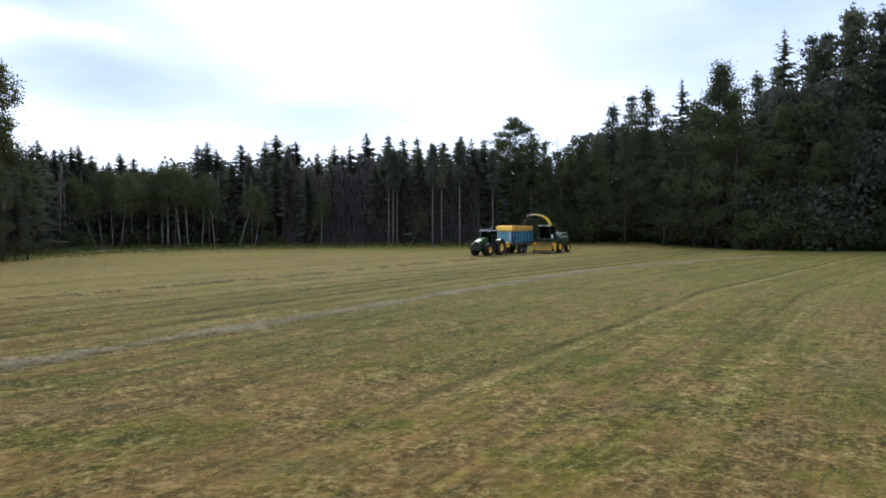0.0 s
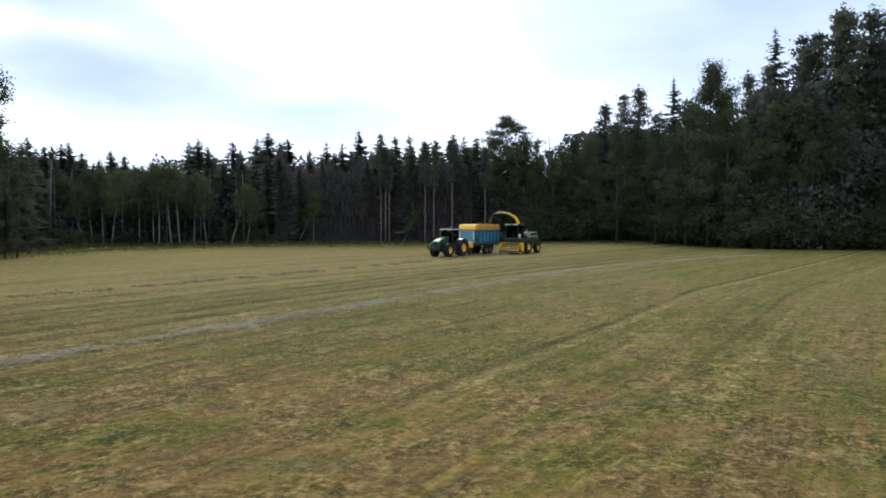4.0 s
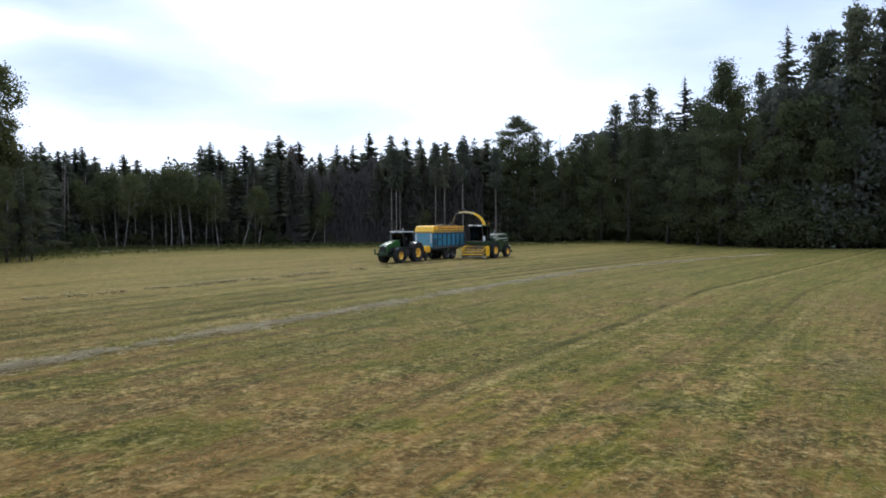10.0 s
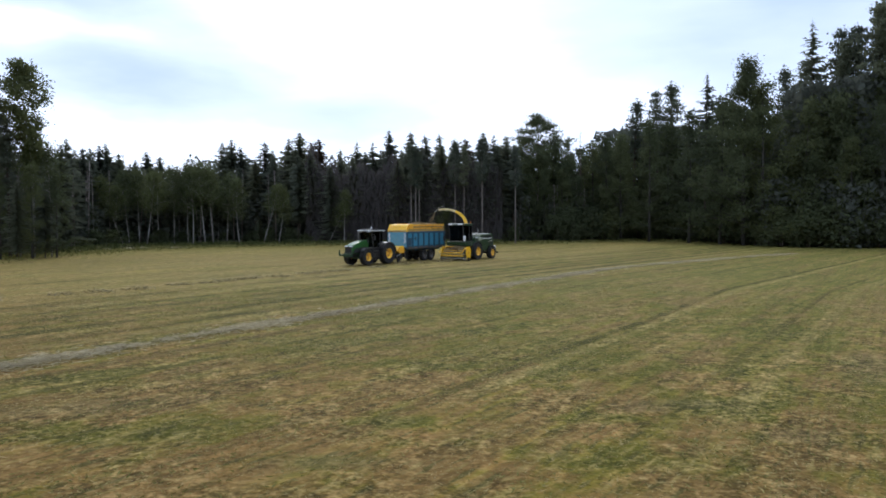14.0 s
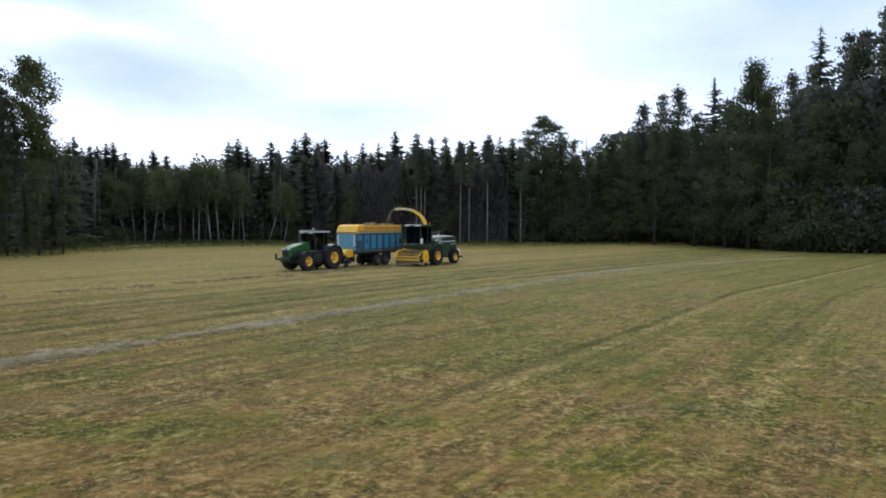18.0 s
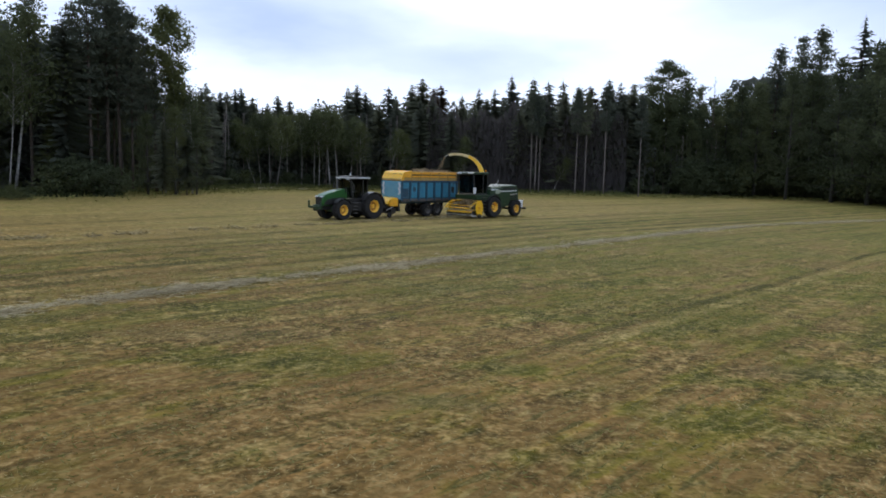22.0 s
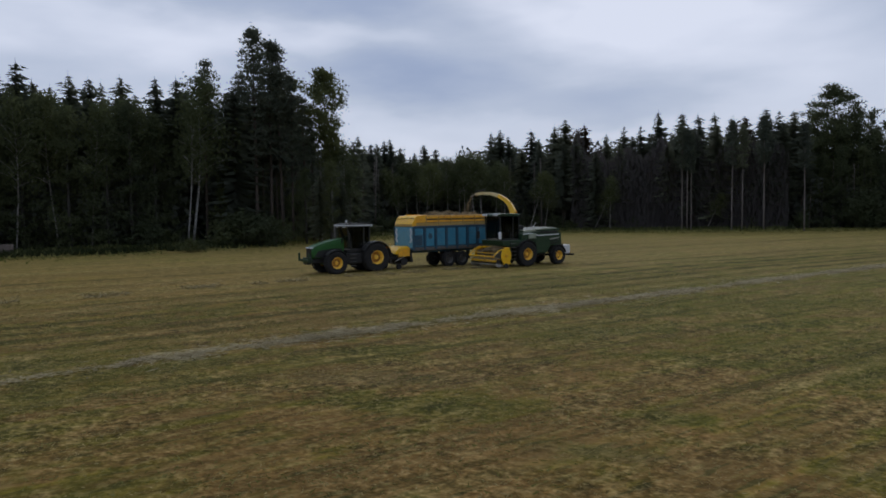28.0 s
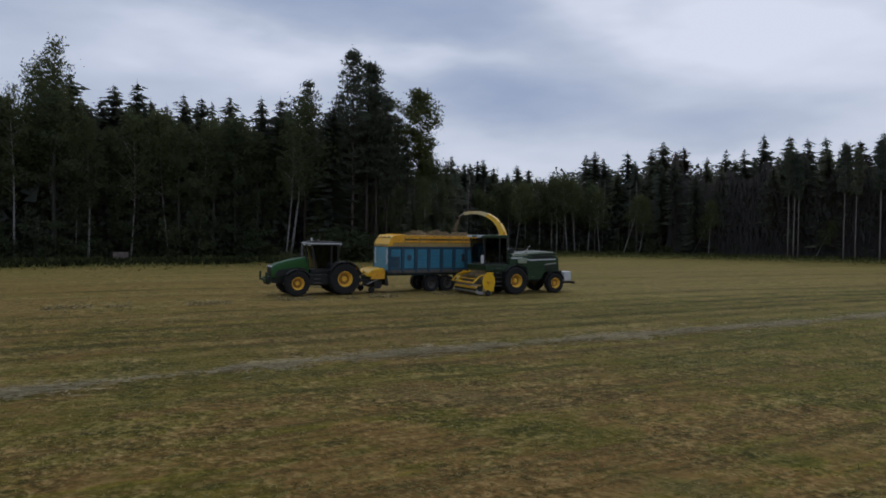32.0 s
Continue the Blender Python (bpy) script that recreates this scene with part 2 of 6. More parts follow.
    def blot(x, y, rx, ry, turn):
        mp, off = n("ShaderNodeMapping"), n("ShaderNodeVectorMath")
        mp.vector_type, off.operation = "TEXTURE", "LENGTH"
        mp.inputs["Location"].default_value, mp.inputs["Scale"].default_value = (x, y, 0), (rx, ry, 1000)
        mp.inputs["Rotation"].default_value = (0, 0, radians(turn))
        link(co, mp.inputs[0])
        link(mp.outputs[0], off.inputs[0])
        return ranged(calc("ADD", off.outputs["Value"], ragged), 0.4, 1.5, 1.0, 0.0)

    for spot in GREEN_SPOTS:
        green = calc("MULTIPLY_ADD", blot(*spot), 0.5, green)
    for spot in BROWN_SPOTS:
        green = calc("MULTIPLY_ADD", blot(*spot), -0.22, green)
    col = ramp_node(n, link, green, ((0.08, (0.228, 0.150, 0.056)), (0.36, (0.204, 0.150, 0.044)), (0.60, (0.162, 0.146, 0.026)), (0.95, (0.100, 0.106, 0.014))))
    col = mix_node(n, link, ranged(loose, 4, 14, 0.36, 0.0), col, (0.35, 0.262, 0.090))
    for spot in GREY_SPOTS:
        col = mix_node(n, link, calc("MULTIPLY", blot(*spot), 0.4), col, (0.165, 0.142, 0.082))
    lines = ramp_node(n, link, strip, ((0.36, (0.56, 0.58, 0.48)), (0.44, (0.92, 0.93, 0.88)), (0.56, (1.06, 1.05, 1.06)), (0.64, (1.5, 1.42, 1.46))))
    col = mix_node(n, link, ranged(loose, 20, 30, 0.95, 0.6), col, lines, "MULTIPLY")
    fine = ramp_node(n, link, thin, ((0.36, (0.70, 0.73, 0.64)), (0.5, (1, 1, 1)), (0.64, (1.3, 1.25, 1.28))))
    col = mix_node(n, link, 0.7, col, fine, "MULTIPLY")
    # dry ground to the left, darkened further in place of the lens's fall-off
    col = mix_node(n, link, dry, col, mix_node(n, link, 1.0, col, (0.90, 0.80, 0.70), "MULTIPLY"))
    worn = calc("MULTIPLY", ranged(patch, 0.34, 0.5, 0.5, 1.0), ranged(far.outputs["Value"], 14, 20, 0.25, 1.0))
    rough_patch = noise_node(n, link, co, 0.35, 4, 0.6)
    worn = calc("MULTIPLY", worn, ranged(rough_patch, 0.40, 0.56, 0.35, 1.0))
    for place, half, most in RAKED:
        off = calc("ABSOLUTE", calc("SUBTRACT", lat, place))
        col = mix_node(n, link, calc("MULTIPLY", ranged(off, half * 0.5, half * 0.85, most, 0.0), worn), col, (0.34, 0.268, 0.098))
    # short dark dashes, clods' shadows put into the colour, and pale wisps along the driving line
    wisp = noise_node(n, link, co, 1.0, 3, 0.55, (1.3, 0.24, 1), HEAD)
    col = mix_node(n, link, ranged(wisp, 0.35, 0.42, 0.75, 0.0), col, (0.078, 0.072, 0.018))
    col = mix_node(n, link, ranged(wisp, 0.59, 0.66, 0.0, 0.5), col, (0.30, 0.235, 0.085))
    # loose straw lying pale on top, shade painted into small gaps between the tufts, at three sizes
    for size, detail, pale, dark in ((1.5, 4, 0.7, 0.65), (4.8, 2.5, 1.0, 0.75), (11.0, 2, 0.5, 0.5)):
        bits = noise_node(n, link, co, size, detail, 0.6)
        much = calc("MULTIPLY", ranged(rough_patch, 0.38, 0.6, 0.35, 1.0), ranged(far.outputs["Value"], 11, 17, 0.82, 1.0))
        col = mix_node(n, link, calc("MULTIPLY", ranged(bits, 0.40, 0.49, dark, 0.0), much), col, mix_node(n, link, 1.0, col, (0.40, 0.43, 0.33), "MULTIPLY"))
        col = mix_node(n, link, calc("MULTIPLY", ranged(bits, 0.53, 0.63, 0.0, pale), much), col, mix_node(n, link, 0.5, mix_node(n, link, 1.0, col, (1.72, 1.64, 1.75), "MULTIPLY"), (0.35, 0.268, 0.122)))
        if size == 4.8:
            relief = bits
    # paler with distance, the grazing view's lightening put into the colour
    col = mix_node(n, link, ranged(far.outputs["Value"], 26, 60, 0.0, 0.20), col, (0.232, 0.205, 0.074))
    for place, half, most in RUTS:
        off = calc("ABSOLUTE", calc("SUBTRACT", lat, place))
        col = mix_node(n, link, calc("MULTIPLY", ranged(off, half * 0.5, half * 0.8, most * 0.95, 0.0), worn), col, (0.060, 0.056, 0.011))
    col = mix_node(n, link, 1.0, col, (0.89, 0.87, 0.75), "MULTIPLY")
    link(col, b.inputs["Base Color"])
    b.inputs["Roughness"].default_value = 0.9
    b.inputs["Specular IOR Level"].default_value = 0.1
    bp = n("ShaderNodeBump")
    bp.inputs["Strength"].default_value, bp.inputs["Distance"].default_value = 0.8, 0.08
    link(relief, bp.inputs["Height"])
    link(bp.outputs[0], b.inputs["Normal"])
    return m


MEADOW = meadow_material()
SPRUCE = foliage("spruce_needles", (0.104, 0.117, 0.089), (0.152, 0.166, 0.118), 0.5)
BROWN = foliage("withered_needles", (0.05, 0.034, 0.022), (0.11, 0.075, 0.045), 0.12)
PINE = foliage("pine_needles", (0.090, 0.104, 0.080), (0.138, 0.154, 0.108), 0.5)
BIRCH = foliage("birch_leaves", (0.078, 0.092, 0.046), (0.128, 0.146, 0.068), 0.5)
BROAD = foliage("broad_leaves", (0.078, 0.092, 0.050), (0.118, 0.136, 0.068), 0.5)
# weeds of the verge, with the forest's shade put into their colour
SHADE_WEEDS = foliage("shaded_undergrowth", (0.022, 0.030, 0.012), (0.055, 0.062, 0.026), 0.2, False)
WEEDS = foliage("tall_weeds", (0.045, 0.065, 0.018), (0.15, 0.15, 0.06), 0.25, False)
BARK = surface("grey_brown_bark", (0.06, 0.045, 0.033), (0.13, 0.10, 0.078), 2.0, 0.9, bump=0.6)
PINE_BARK = surface("reddish_pine_bark", (0.05, 0.036, 0.028), (0.10, 0.074, 0.056), 2.0, 0.9, bump=0.6)
DARK_BARK = surface("dark_mossy_bark", (0.028, 0.026, 0.020), (0.056, 0.050, 0.040), 2.0, 0.9, bump=0.6)
BIRCH_BARK = surface("white_birch_bark", (0.24, 0.222, 0.20), (0.375, 0.352, 0.32), 1.5, 0.7, bump=0.3, dirt=0.9, dirt_col=(0.05, 0.045, 0.04))
GREY_BARK = surface("pale_grey_bark", (0.145, 0.120, 0.108), (0.225, 0.19, 0.168), 2.0, 0.9, bump=0.5)
FLOOR = surface("forest_floor", (0.03, 0.028, 0.016), (0.07, 0.058, 0.03), 0.8, 0.95, bump=0.5)
HAY = foliage("dry_hay", (0.30, 0.255, 0.16), (0.57, 0.49, 0.31), 0.35, False)
ROW_HAY = foliage("mixed_row_hay", (0.075, 0.066, 0.034), (0.46, 0.375, 0.21), 0.2, False)
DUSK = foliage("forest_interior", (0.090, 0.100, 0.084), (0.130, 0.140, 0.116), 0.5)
TWIGS = foliage("dead_lower_twigs", (0.070, 0.063, 0.060), (0.105, 0.096, 0.092), 0.4, False)
STRAW = foliage("cut_straw", (0.24, 0.19, 0.075), (0.46, 0.36, 0.165), 0.25, False)
STUBBLE = foliage("grass_stubble", (0.12, 0.13, 0.035), (0.30, 0.27, 0.10), 0.35, False)
FRESH_HAY = foliage("wilted_chopped_grass", (0.15, 0.112, 0.06), (0.44, 0.34, 0.205), 0.2, False)


# ---- mesh building ----
class Shape:
    """Vertices and faces, gathered and turned into one mesh."""

    def __init__(self):
        self.v, self.f, self.count = [], [], 0

    def add(self, verts, faces):
        self.v.append(np.asarray(verts, dtype=float).reshape(-1, 3))
        k = self.count
        self.f.extend([tuple(i + k for i in f) for f in faces])
        self.count += len(self.v[-1])
        return self

    def tube(self, pts, radii, sides=7):
        pts = [Vector(p) for p in pts]
        rings = []
        for i, p in enumerate(pts):
            d = (pts[min(i + 1, len(pts) - 1)] - pts[max(i - 1, 0)]).normalized()
            a = d.orthogonal().normalized()
            b = d.cross(a)
            rings += [p + (a * math.cos(2 * math.pi * k / sides) + b * math.sin(2 * math.pi * k / sides)) * radii[i] for k in range(sides)]
        faces = []
        for i in range(len(pts) - 1):
            for k in range(sides):
                j = (k + 1) % sides
                faces.append((i * sides + k, i * sides + j, (i + 1) * sides + j, (i + 1) * sides + k))
        faces.append(tuple(range(sides))[::-1])
        faces.append(tuple((len(pts) - 1) * sides + k for k in range(sides)))
        return self.add([tuple(r) for r in rings], faces)

    def leaves(self, centres, a, b):
        """Diamond leaves at the centres with half axes a and b."""
        c, a, b = (np.asarray(x, dtype=float) for x in (centres, a, b))
        n = len(c)
        v = np.stack([c + a, c + b, c - a, c - b], axis=1).reshape(-1, 3)
        return self.add(v, [(4 * i, 4 * i + 1, 4 * i + 2, 4 * i + 3) for i in range(n)])

    def blades(self, centres, a, b):
        """Three-cornered leaves, half as heavy as diamonds."""
        c, a, b = (np.asarray(x, dtype=float) for x in (centres, a, b))
        n = len(c)
        v = np.stack([c + a * 1.15, c - a * 0.75 + b * 1.1, c - a * 0.75 - b * 1.1], axis=1).reshape(-1, 3)
        return self.add(v, [(3 * i, 3 * i + 1, 3 * i + 2) for i in range(n)])

    def mesh(self, name, material, smooth=False):
        me = bpy.data.meshes.new(name)
        me.from_pydata(np.concatenate(self.v).tolist(), [], self.f)
        me.materials.append(material)
        if smooth:
            me.polygons.foreach_set("use_smooth", [True] * len(me.polygons))
        me.update()
        return me


def random_axes(rng, n, size, slim=0.6):
    a = rng.normal(size=(n, 3))
    a /= np.linalg.norm(a, axis=1)[:, None]
    b = np.cross(a, rng.normal(size=(n, 3)))
    b /= np.linalg.norm(b, axis=1)[:, None]
    s = (size * rng.uniform(0.6, 1.3, n))[:, None]
    return a * s, b * s * slim


# ---- trees: each kind is built in a few shapes, then copied ----
def spruce_shape(seed, height, reach, start, thin=1.0, ragged=False):
    """Whorls of drooping branches on a straight trunk, a pointed cone at the top."""
    rng = np.random.default_rng(seed)
    trunk, crown = Shape(), Shape()
    lean = rng.normal(0, 0.15, 2)
    trunk.tube([(0, 0, -0.3), (lean[0] * 0.3, lean[1] * 0.3, height * 0.4), (lean[0], lean[1], height * 0.97)], [0.2, 0.13, 0.02])
    cs, aa, bb = [], [], []
    z = start
    slope = rng.uniform(0.36, 0.44) if ragged else rng.uniform(0.46, 0.60)
    while z < height - 0.35:
        k = (z - start) / (height - start)
        cone = min(reach * (0.72 + 0.28 * (1 - k)), slope * (height - z) + 0.12)
        length = cone * min(1, k * 4 + 0.55) * rng.uniform(0.72, 1.2)
        count = max(4, int(rng.integers(6, 9) * thin)) + (2 if k > 0.7 else 0)
        turn = rng.uniform(0, 6.28)
        step = rng.uniform(0.36, 0.56) * (1.3 if ragged else 1.0) * (0.75 if k > 0.75 else 1.0)
        for i in range(count):
            az = turn + 6.283 * i / count + rng.normal(0, 0.2)
            ln = length * (rng.uniform(0.3, 1.3) if ragged else rng.uniform(0.55, 1.15))
            d = np.array((math.cos(az), math.sin(az), 0.0))
            side = np.array((-math.sin(az), math.cos(az), 0.0))
            steps = max(1, int(ln / 0.42))
            rise = rng.uniform(-0.5, 0.5) * step
            lift = 0.35 if k > 0.86 else -0.12 if ragged else -0.42 * min(1, (1 - k) * 3)
            for s in range(steps):
                u = (s + 0.6) / steps
                size = min(0.46, 0.11 + 0.25 * length) * (1.1 - 0.5 * u) * rng.uniform(0.7, 1.25)
                c = d * (u * ln) + np.array((lean[0] * k, lean[1] * k, z + rise + lift * u * ln + 0.2 * u * u * ln)) + rng.normal(0, 0.05, 3)
                cs.append(c)
                aa.append(d * size * 1.3 + np.array((0, 0, -0.28 * size)))
                bb.append(side * size * 0.7 + np.array((0, 0, -size * rng.uniform(0.2, 0.6))))
        z += step
    cs.append(np.array((lean[0], lean[1], height - 0.3)))
    aa.append(np.array((0, 0, 0.6)))
    bb.append(np.array((0.05, 0.04, 0)))
    crown.blades(cs, aa, bb)
    return trunk, crown


def pine_shape(seed, height, reach, start, bushy=1.0, curve=0.5, thick=0.2):
    """A bare trunk with whorls of flat needle shelves, air between them."""
    rng = np.random.default_rng(seed)
    trunk, crown = Shape(), Shape()
    bend = rng.normal(0, curve, 2)

    def stem(u):
        return np.array((bend[0] * u * u, bend[1] * u * u, height * u))

    trunk.tube([tuple(stem(u) - (0, 0, 0.3 if u == 0 else 0)) for u in (0, 0.2, 0.45, 0.7, 0.97)], [thick * k for k in (1.2, 1.0, 0.85, 0.55, 0.15)])
    z = start * height
    while z < height - 0.45:
        k = (z / height - start) / (1 - start)
        full = reach * (0.7 + 0.55 * k if k < 0.45 else 0.95 - 0.78 * (k - 0.45) / 0.55)
        turn = rng.uniform(0, 6.283)
        count = int(rng.integers(4, 7))
        for i in range(count):
            az = turn + 6.283 * i / count + rng.normal(0, 0.35)
            ln = full * rng.uniform(0.25, 1.35)
            p0 = stem(z / height) + np.array((0, 0, rng.normal(0, 0.12)))
            p1 = p0 + np.array((math.cos(az) * ln, math.sin(az) * ln, ln * rng.uniform(-0.12, 0.5)))
            trunk.tube([tuple(p0), tuple((p0 + p1) / 2 + (0, 0, -0.05 * ln)), tuple(p1)], [0.05, 0.035, 0.012], 3)
            cen = [p0 + (p1 - p0) * w for w in (0.5, 0.8, 1.0)]
            n = int(rng.uniform(14, 24) * bushy * (0.6 + 0.4 * ln / reach))
            c = np.repeat(np.array(cen), n, axis=0)
            off = rng.normal(size=c.shape) * np.array((0.38, 0.38, 0.19))
            a, b = random_axes(rng, len(c), 0.20, 0.5)
            crown.blades(c + off, a, b)
        z += rng.uniform(0.7, 1.25) * (1.0 - 0.3 * k)
    c = np.repeat(stem(0.98)[None], 24, axis=0) + rng.normal(size=(24, 3)) * np.array((0.22, 0.22, 0.4))
    a, b = random_axes(rng, 24, 0.17, 0.5)
    crown.blades(c, a, b)
    return trunk, crown


def clumps(rng, crown, centres, leaves, spread, size, hang=0.0, flat=0.75):
    cs = np.repeat(np.asarray(centres), leaves, axis=0)
    off = rng.normal(size=cs.shape) * spread
    off[:, 2] *= flat
    off[:, 2] -= hang * np.abs(rng.normal(size=len(cs)))
    a, b = random_axes(rng, len(cs), size)
    crown.blades(cs + off, a, b)


def limb_tree(seed, height, reach, start, curve, base_r, branches, leaves, spread, size, hang, rise, top=0.5, flat=0.75):
    """A trunk with limbs and leaf clumps along them."""
    rng = np.random.default_rng(seed)
    trunk, crown = Shape(), Shape()
    bend = rng.normal(0, curve, 2)
    sway = rng.normal(0, curve * 0.4, 2)

    def stem(u):
        return np.array((bend[0] * u * u + sway[0] * math.sin(3 * u), bend[1] * u * u + sway[1] * math.sin(3 * u), height * u))

    trunk.tube([tuple(stem(u) - (0, 0, 0.3 if u == 0 else 0)) for u in (0, 0.15, 0.35, 0.55, 0.75, 0.97)], [base_r * k for k in (1.15, 0.9, 0.72, 0.52, 0.3, 0.06)])
    centres = []
    for i in range(branches):
        u = start + (0.97 - start) * (i + rng.uniform(0, 1)) / branches
        k = (u - start) / (1 - start)
        wide = math.sin(math.pi * min(1, 0.18 + 0.82 * k) ** top) if k < 1 else 0.1
        ln = reach * max(0.18, wide) * rng.uniform(0.55, 1.15)
        az = rng.uniform(0, 6.283)
        p0 = stem(u)
        d = np.array((math.cos(az), math.sin(az), rise * rng.uniform(0.4, 1.3)))
        p1, p2 = p0 + d * ln * 0.55, p0 + d * ln + np.array((0, 0, -hang * 0.6))
        trunk.tube([tuple(p0), tuple(p1), tuple(p2)], [base_r * 0.32 * (1.1 - k), base_r * 0.18 * (1.1 - k) + 0.008, 0.008], 4)
        for w in (0.45, 0.75, 1.0):
            centres.append(p0 + (p2 - p0) * w + rng.normal(0, 0.2, 3))
    centres.append(stem(0.98))
    clumps(rng, crown, centres, leaves, spread, size, hang, flat)
    return trunk, crown


def dead_shape(seed, height):
    rng = np.random.default_rng(seed)
    trunk = Shape()
    trunk.tube([(0, 0, -0.3), (0.1, 0, height * 0.5), (0.2, 0.1, height)], [0.17, 0.1, 0.015], 6)
    for i in range(26):
        z = height * rng.uniform(0.4, 0.97)
        az, ln = rng.uniform(0, 6.28), rng.uniform(0.5, 1.7) * (1.25 - z / height)
        trunk.tube([(0.15, 0.05, z), (0.15 + math.cos(az) * ln, 0.05 + math.sin(az) * ln, z + rng.uniform(-0.3, 0.3))], [0.03, 0.008], 4)
    return trunk, None


KINDS = {
    "spruce": [(lambda s=s, st=st, re=re: spruce_shape(s, 20, re, st), 20, BARK, SPRUCE) for s, st, re in ((1, 1.2, 4.0), (2, 1.6, 3.6), (3, 2.4, 3.8), (8, 2.0, 3.4))],
    "slim_spruce": [(lambda s=s, st=st, re=re: spruce_shape(s, 20, re, st), 20, BARK, SPRUCE) for s, st, re in ((4, 6.5, 3.0), (5, 8.5, 2.8), (6, 5.0, 3.2))],
    "old_spruce": [(lambda s=s, st=st, re=re: spruce_shape(s, 27, re, st, 0.9, True), 27, BARK, SPRUCE) for s, st, re in ((14, 10.5, 3.7), (15, 12.0, 3.5), (16, 11.0, 4.0))],
    "old_pine": [(lambda s=s, st=st, re=re: pine_shape(s, 27, re, st, 1.0, 0.4, 0.2), 27, PINE_BARK, PINE) for s, st, re in ((42, 0.40, 2.5), (43, 0.42, 2.2), (44, 0.38, 2.6))],
    "brown": [(lambda: spruce_shape(7, 20, 2.2, 4.0, 0.9), 20, BARK, BROWN)],
    "pine": [(lambda s=s, st=st, re=re: pine_shape(s, 24, re, st), 24, PINE_BARK, PINE) for s, st, re in ((11, 0.45, 2.1), (12, 0.52, 1.8), (13, 0.4, 2.3))],
    "bare_pine": [(lambda s=s: pine_shape(s, 21, 1.7, 0.6, 1.0, 0.12, 0.15), 21, GREY_BARK, PINE) for s in (17, 18)],
    "birch": [(lambda s=s, st=st: limb_tree(s, 16, 2.8, st, 0.7, 0.12, 34, 30, 0.6, 0.15, 0.35, 0.75, 0.7), 16, BIRCH_BARK, BIRCH) for s, st in ((21, 0.42), (22, 0.5), (23, 0.38))],
    "tall_birch": [(lambda s=s: limb_tree(s, 23, 2.7, 0.36, 0.9, 0.17, 36, 26, 0.42, 0.15, 0.4, 0.8, 0.75), 23, BIRCH_BARK, BIRCH) for s in (24, 25)],
    "airy_birch": [(lambda: limb_tree(26, 23, 2.6, 0.48, 0.5, 0.17, 46, 52, 0.46, 0.18, 0.3, 0.6, 1.9), 23, BIRCH_BARK, BIRCH)],
    "broadleaf": [(lambda s=s, st=st: limb_tree(s, 22, 4.4, st, 0.5, 0.28, 46, 54, 0.52, 0.155, 0.1, 0.45, 0.6, 0.62), 22, DARK_BARK, BROAD) for s, st in ((31, 0.03), (32, 0.06), (33, 0.1))],
    "back_broadleaf": [(lambda s=s: limb_tree(s, 22, 4.6, 0.1, 0.5, 0.28, 26, 34, 0.75, 0.27, 0.1, 0.45, 0.6), 22, DARK_BARK, BROAD) for s in (34, 35)],
    "round_broadleaf": [(lambda: limb_tree(36, 24, 6.4, 0.35, 0.2, 0.3, 62, 68, 0.5, 0.16, 0.05, 0.35, 0.72, 0.55), 24, DARK_BARK, BROAD)],
    "dome_broadleaf": [(lambda s=s: limb_tree(s, 26, 6.8, 0.10, 0.3, 0.3, 92, 64, 0.6, 0.17, 0.1, 0.4, 0.5, 0.7), 26, DARK_BARK, BROAD) for s in (37,)],
    "dead": [(lambda: dead_shape(41, 18), 18, BARK, None)],
    "bush": [(lambda s=s: limb_tree(s, 3.2, 1.7, 0.05, 0.2, 0.05, 18, 26, 0.36, 0.13, 0.0, 0.5, 0.7), 3.2, BARK, BROAD) for s in (51, 52)],
}
LABELS = {
    "spruce": ("dark green spruce with drooping branches at the forest edge", "spruce tree"),
    "slim_spruce": ("slim dark spruce with a bare grey lower trunk", "spruce tree"),
    "old_spruce": ("tall old spruce with ragged dark branches", "spruce tree"),
    "brown": ("withered brownish spruce among green ones", "spruce tree"),
    "pine": ("tall pine with a gappy dark green crown", "pine tree"),
    "bare_pine": ("tall pine with a long bare pale grey trunk", "pine tree"),
    "birch": ("birch with a white trunk and light green leaves", "birch tree"),
    "old_pine": ("tall old pine with a dense blunt crown on a bare trunk", "pine tree"),
    "tall_birch": ("tall slender birch with a gappy crown", "birch tree"),
    "airy_birch": ("tall birch with a broad airy crown", "birch tree"),
    "broadleaf": ("dense dark green broadleaf tree at the meadow's edge", "broadleaf tree"),
    "back_broadleaf": ("dark green broadleaf tree standing inside the wood", "broadleaf tree"),
    "round_broadleaf": ("tall broadleaf tree with a rounded gappy crown", "broadleaf tree"),
    "dome_broadleaf": ("tall dense broadleaf tree with a domed dark crown", "broadleaf tree"),
    "dead": ("bare dead tree with short grey twigs", "dead tree"),
    "bush": ("low dark green bush at the forest edge", "bush"),
}
NAMES = {"spruce": "spruce_tree", "slim_spruce": "spruce_tree", "old_spruce": "spruce_tree", "brown": "spruce_tree", "pine": "pine_tree", "bare_pine": "pine_tree", "old_pine": "pine_tree", "birch": "birch_tree", "tall_birch": "birch_tree", "airy_birch": "birch_tree", "broadleaf": "broadleaf_tree", "back_broadleaf": "broadleaf_tree", "round_broadleaf": "broadleaf_tree", "dome_broadleaf": "broadleaf_tree", "dead": "dead_tree", "bush": "bush"}
MODELS = {}
TREE_RNG = np.random.default_rng(77)


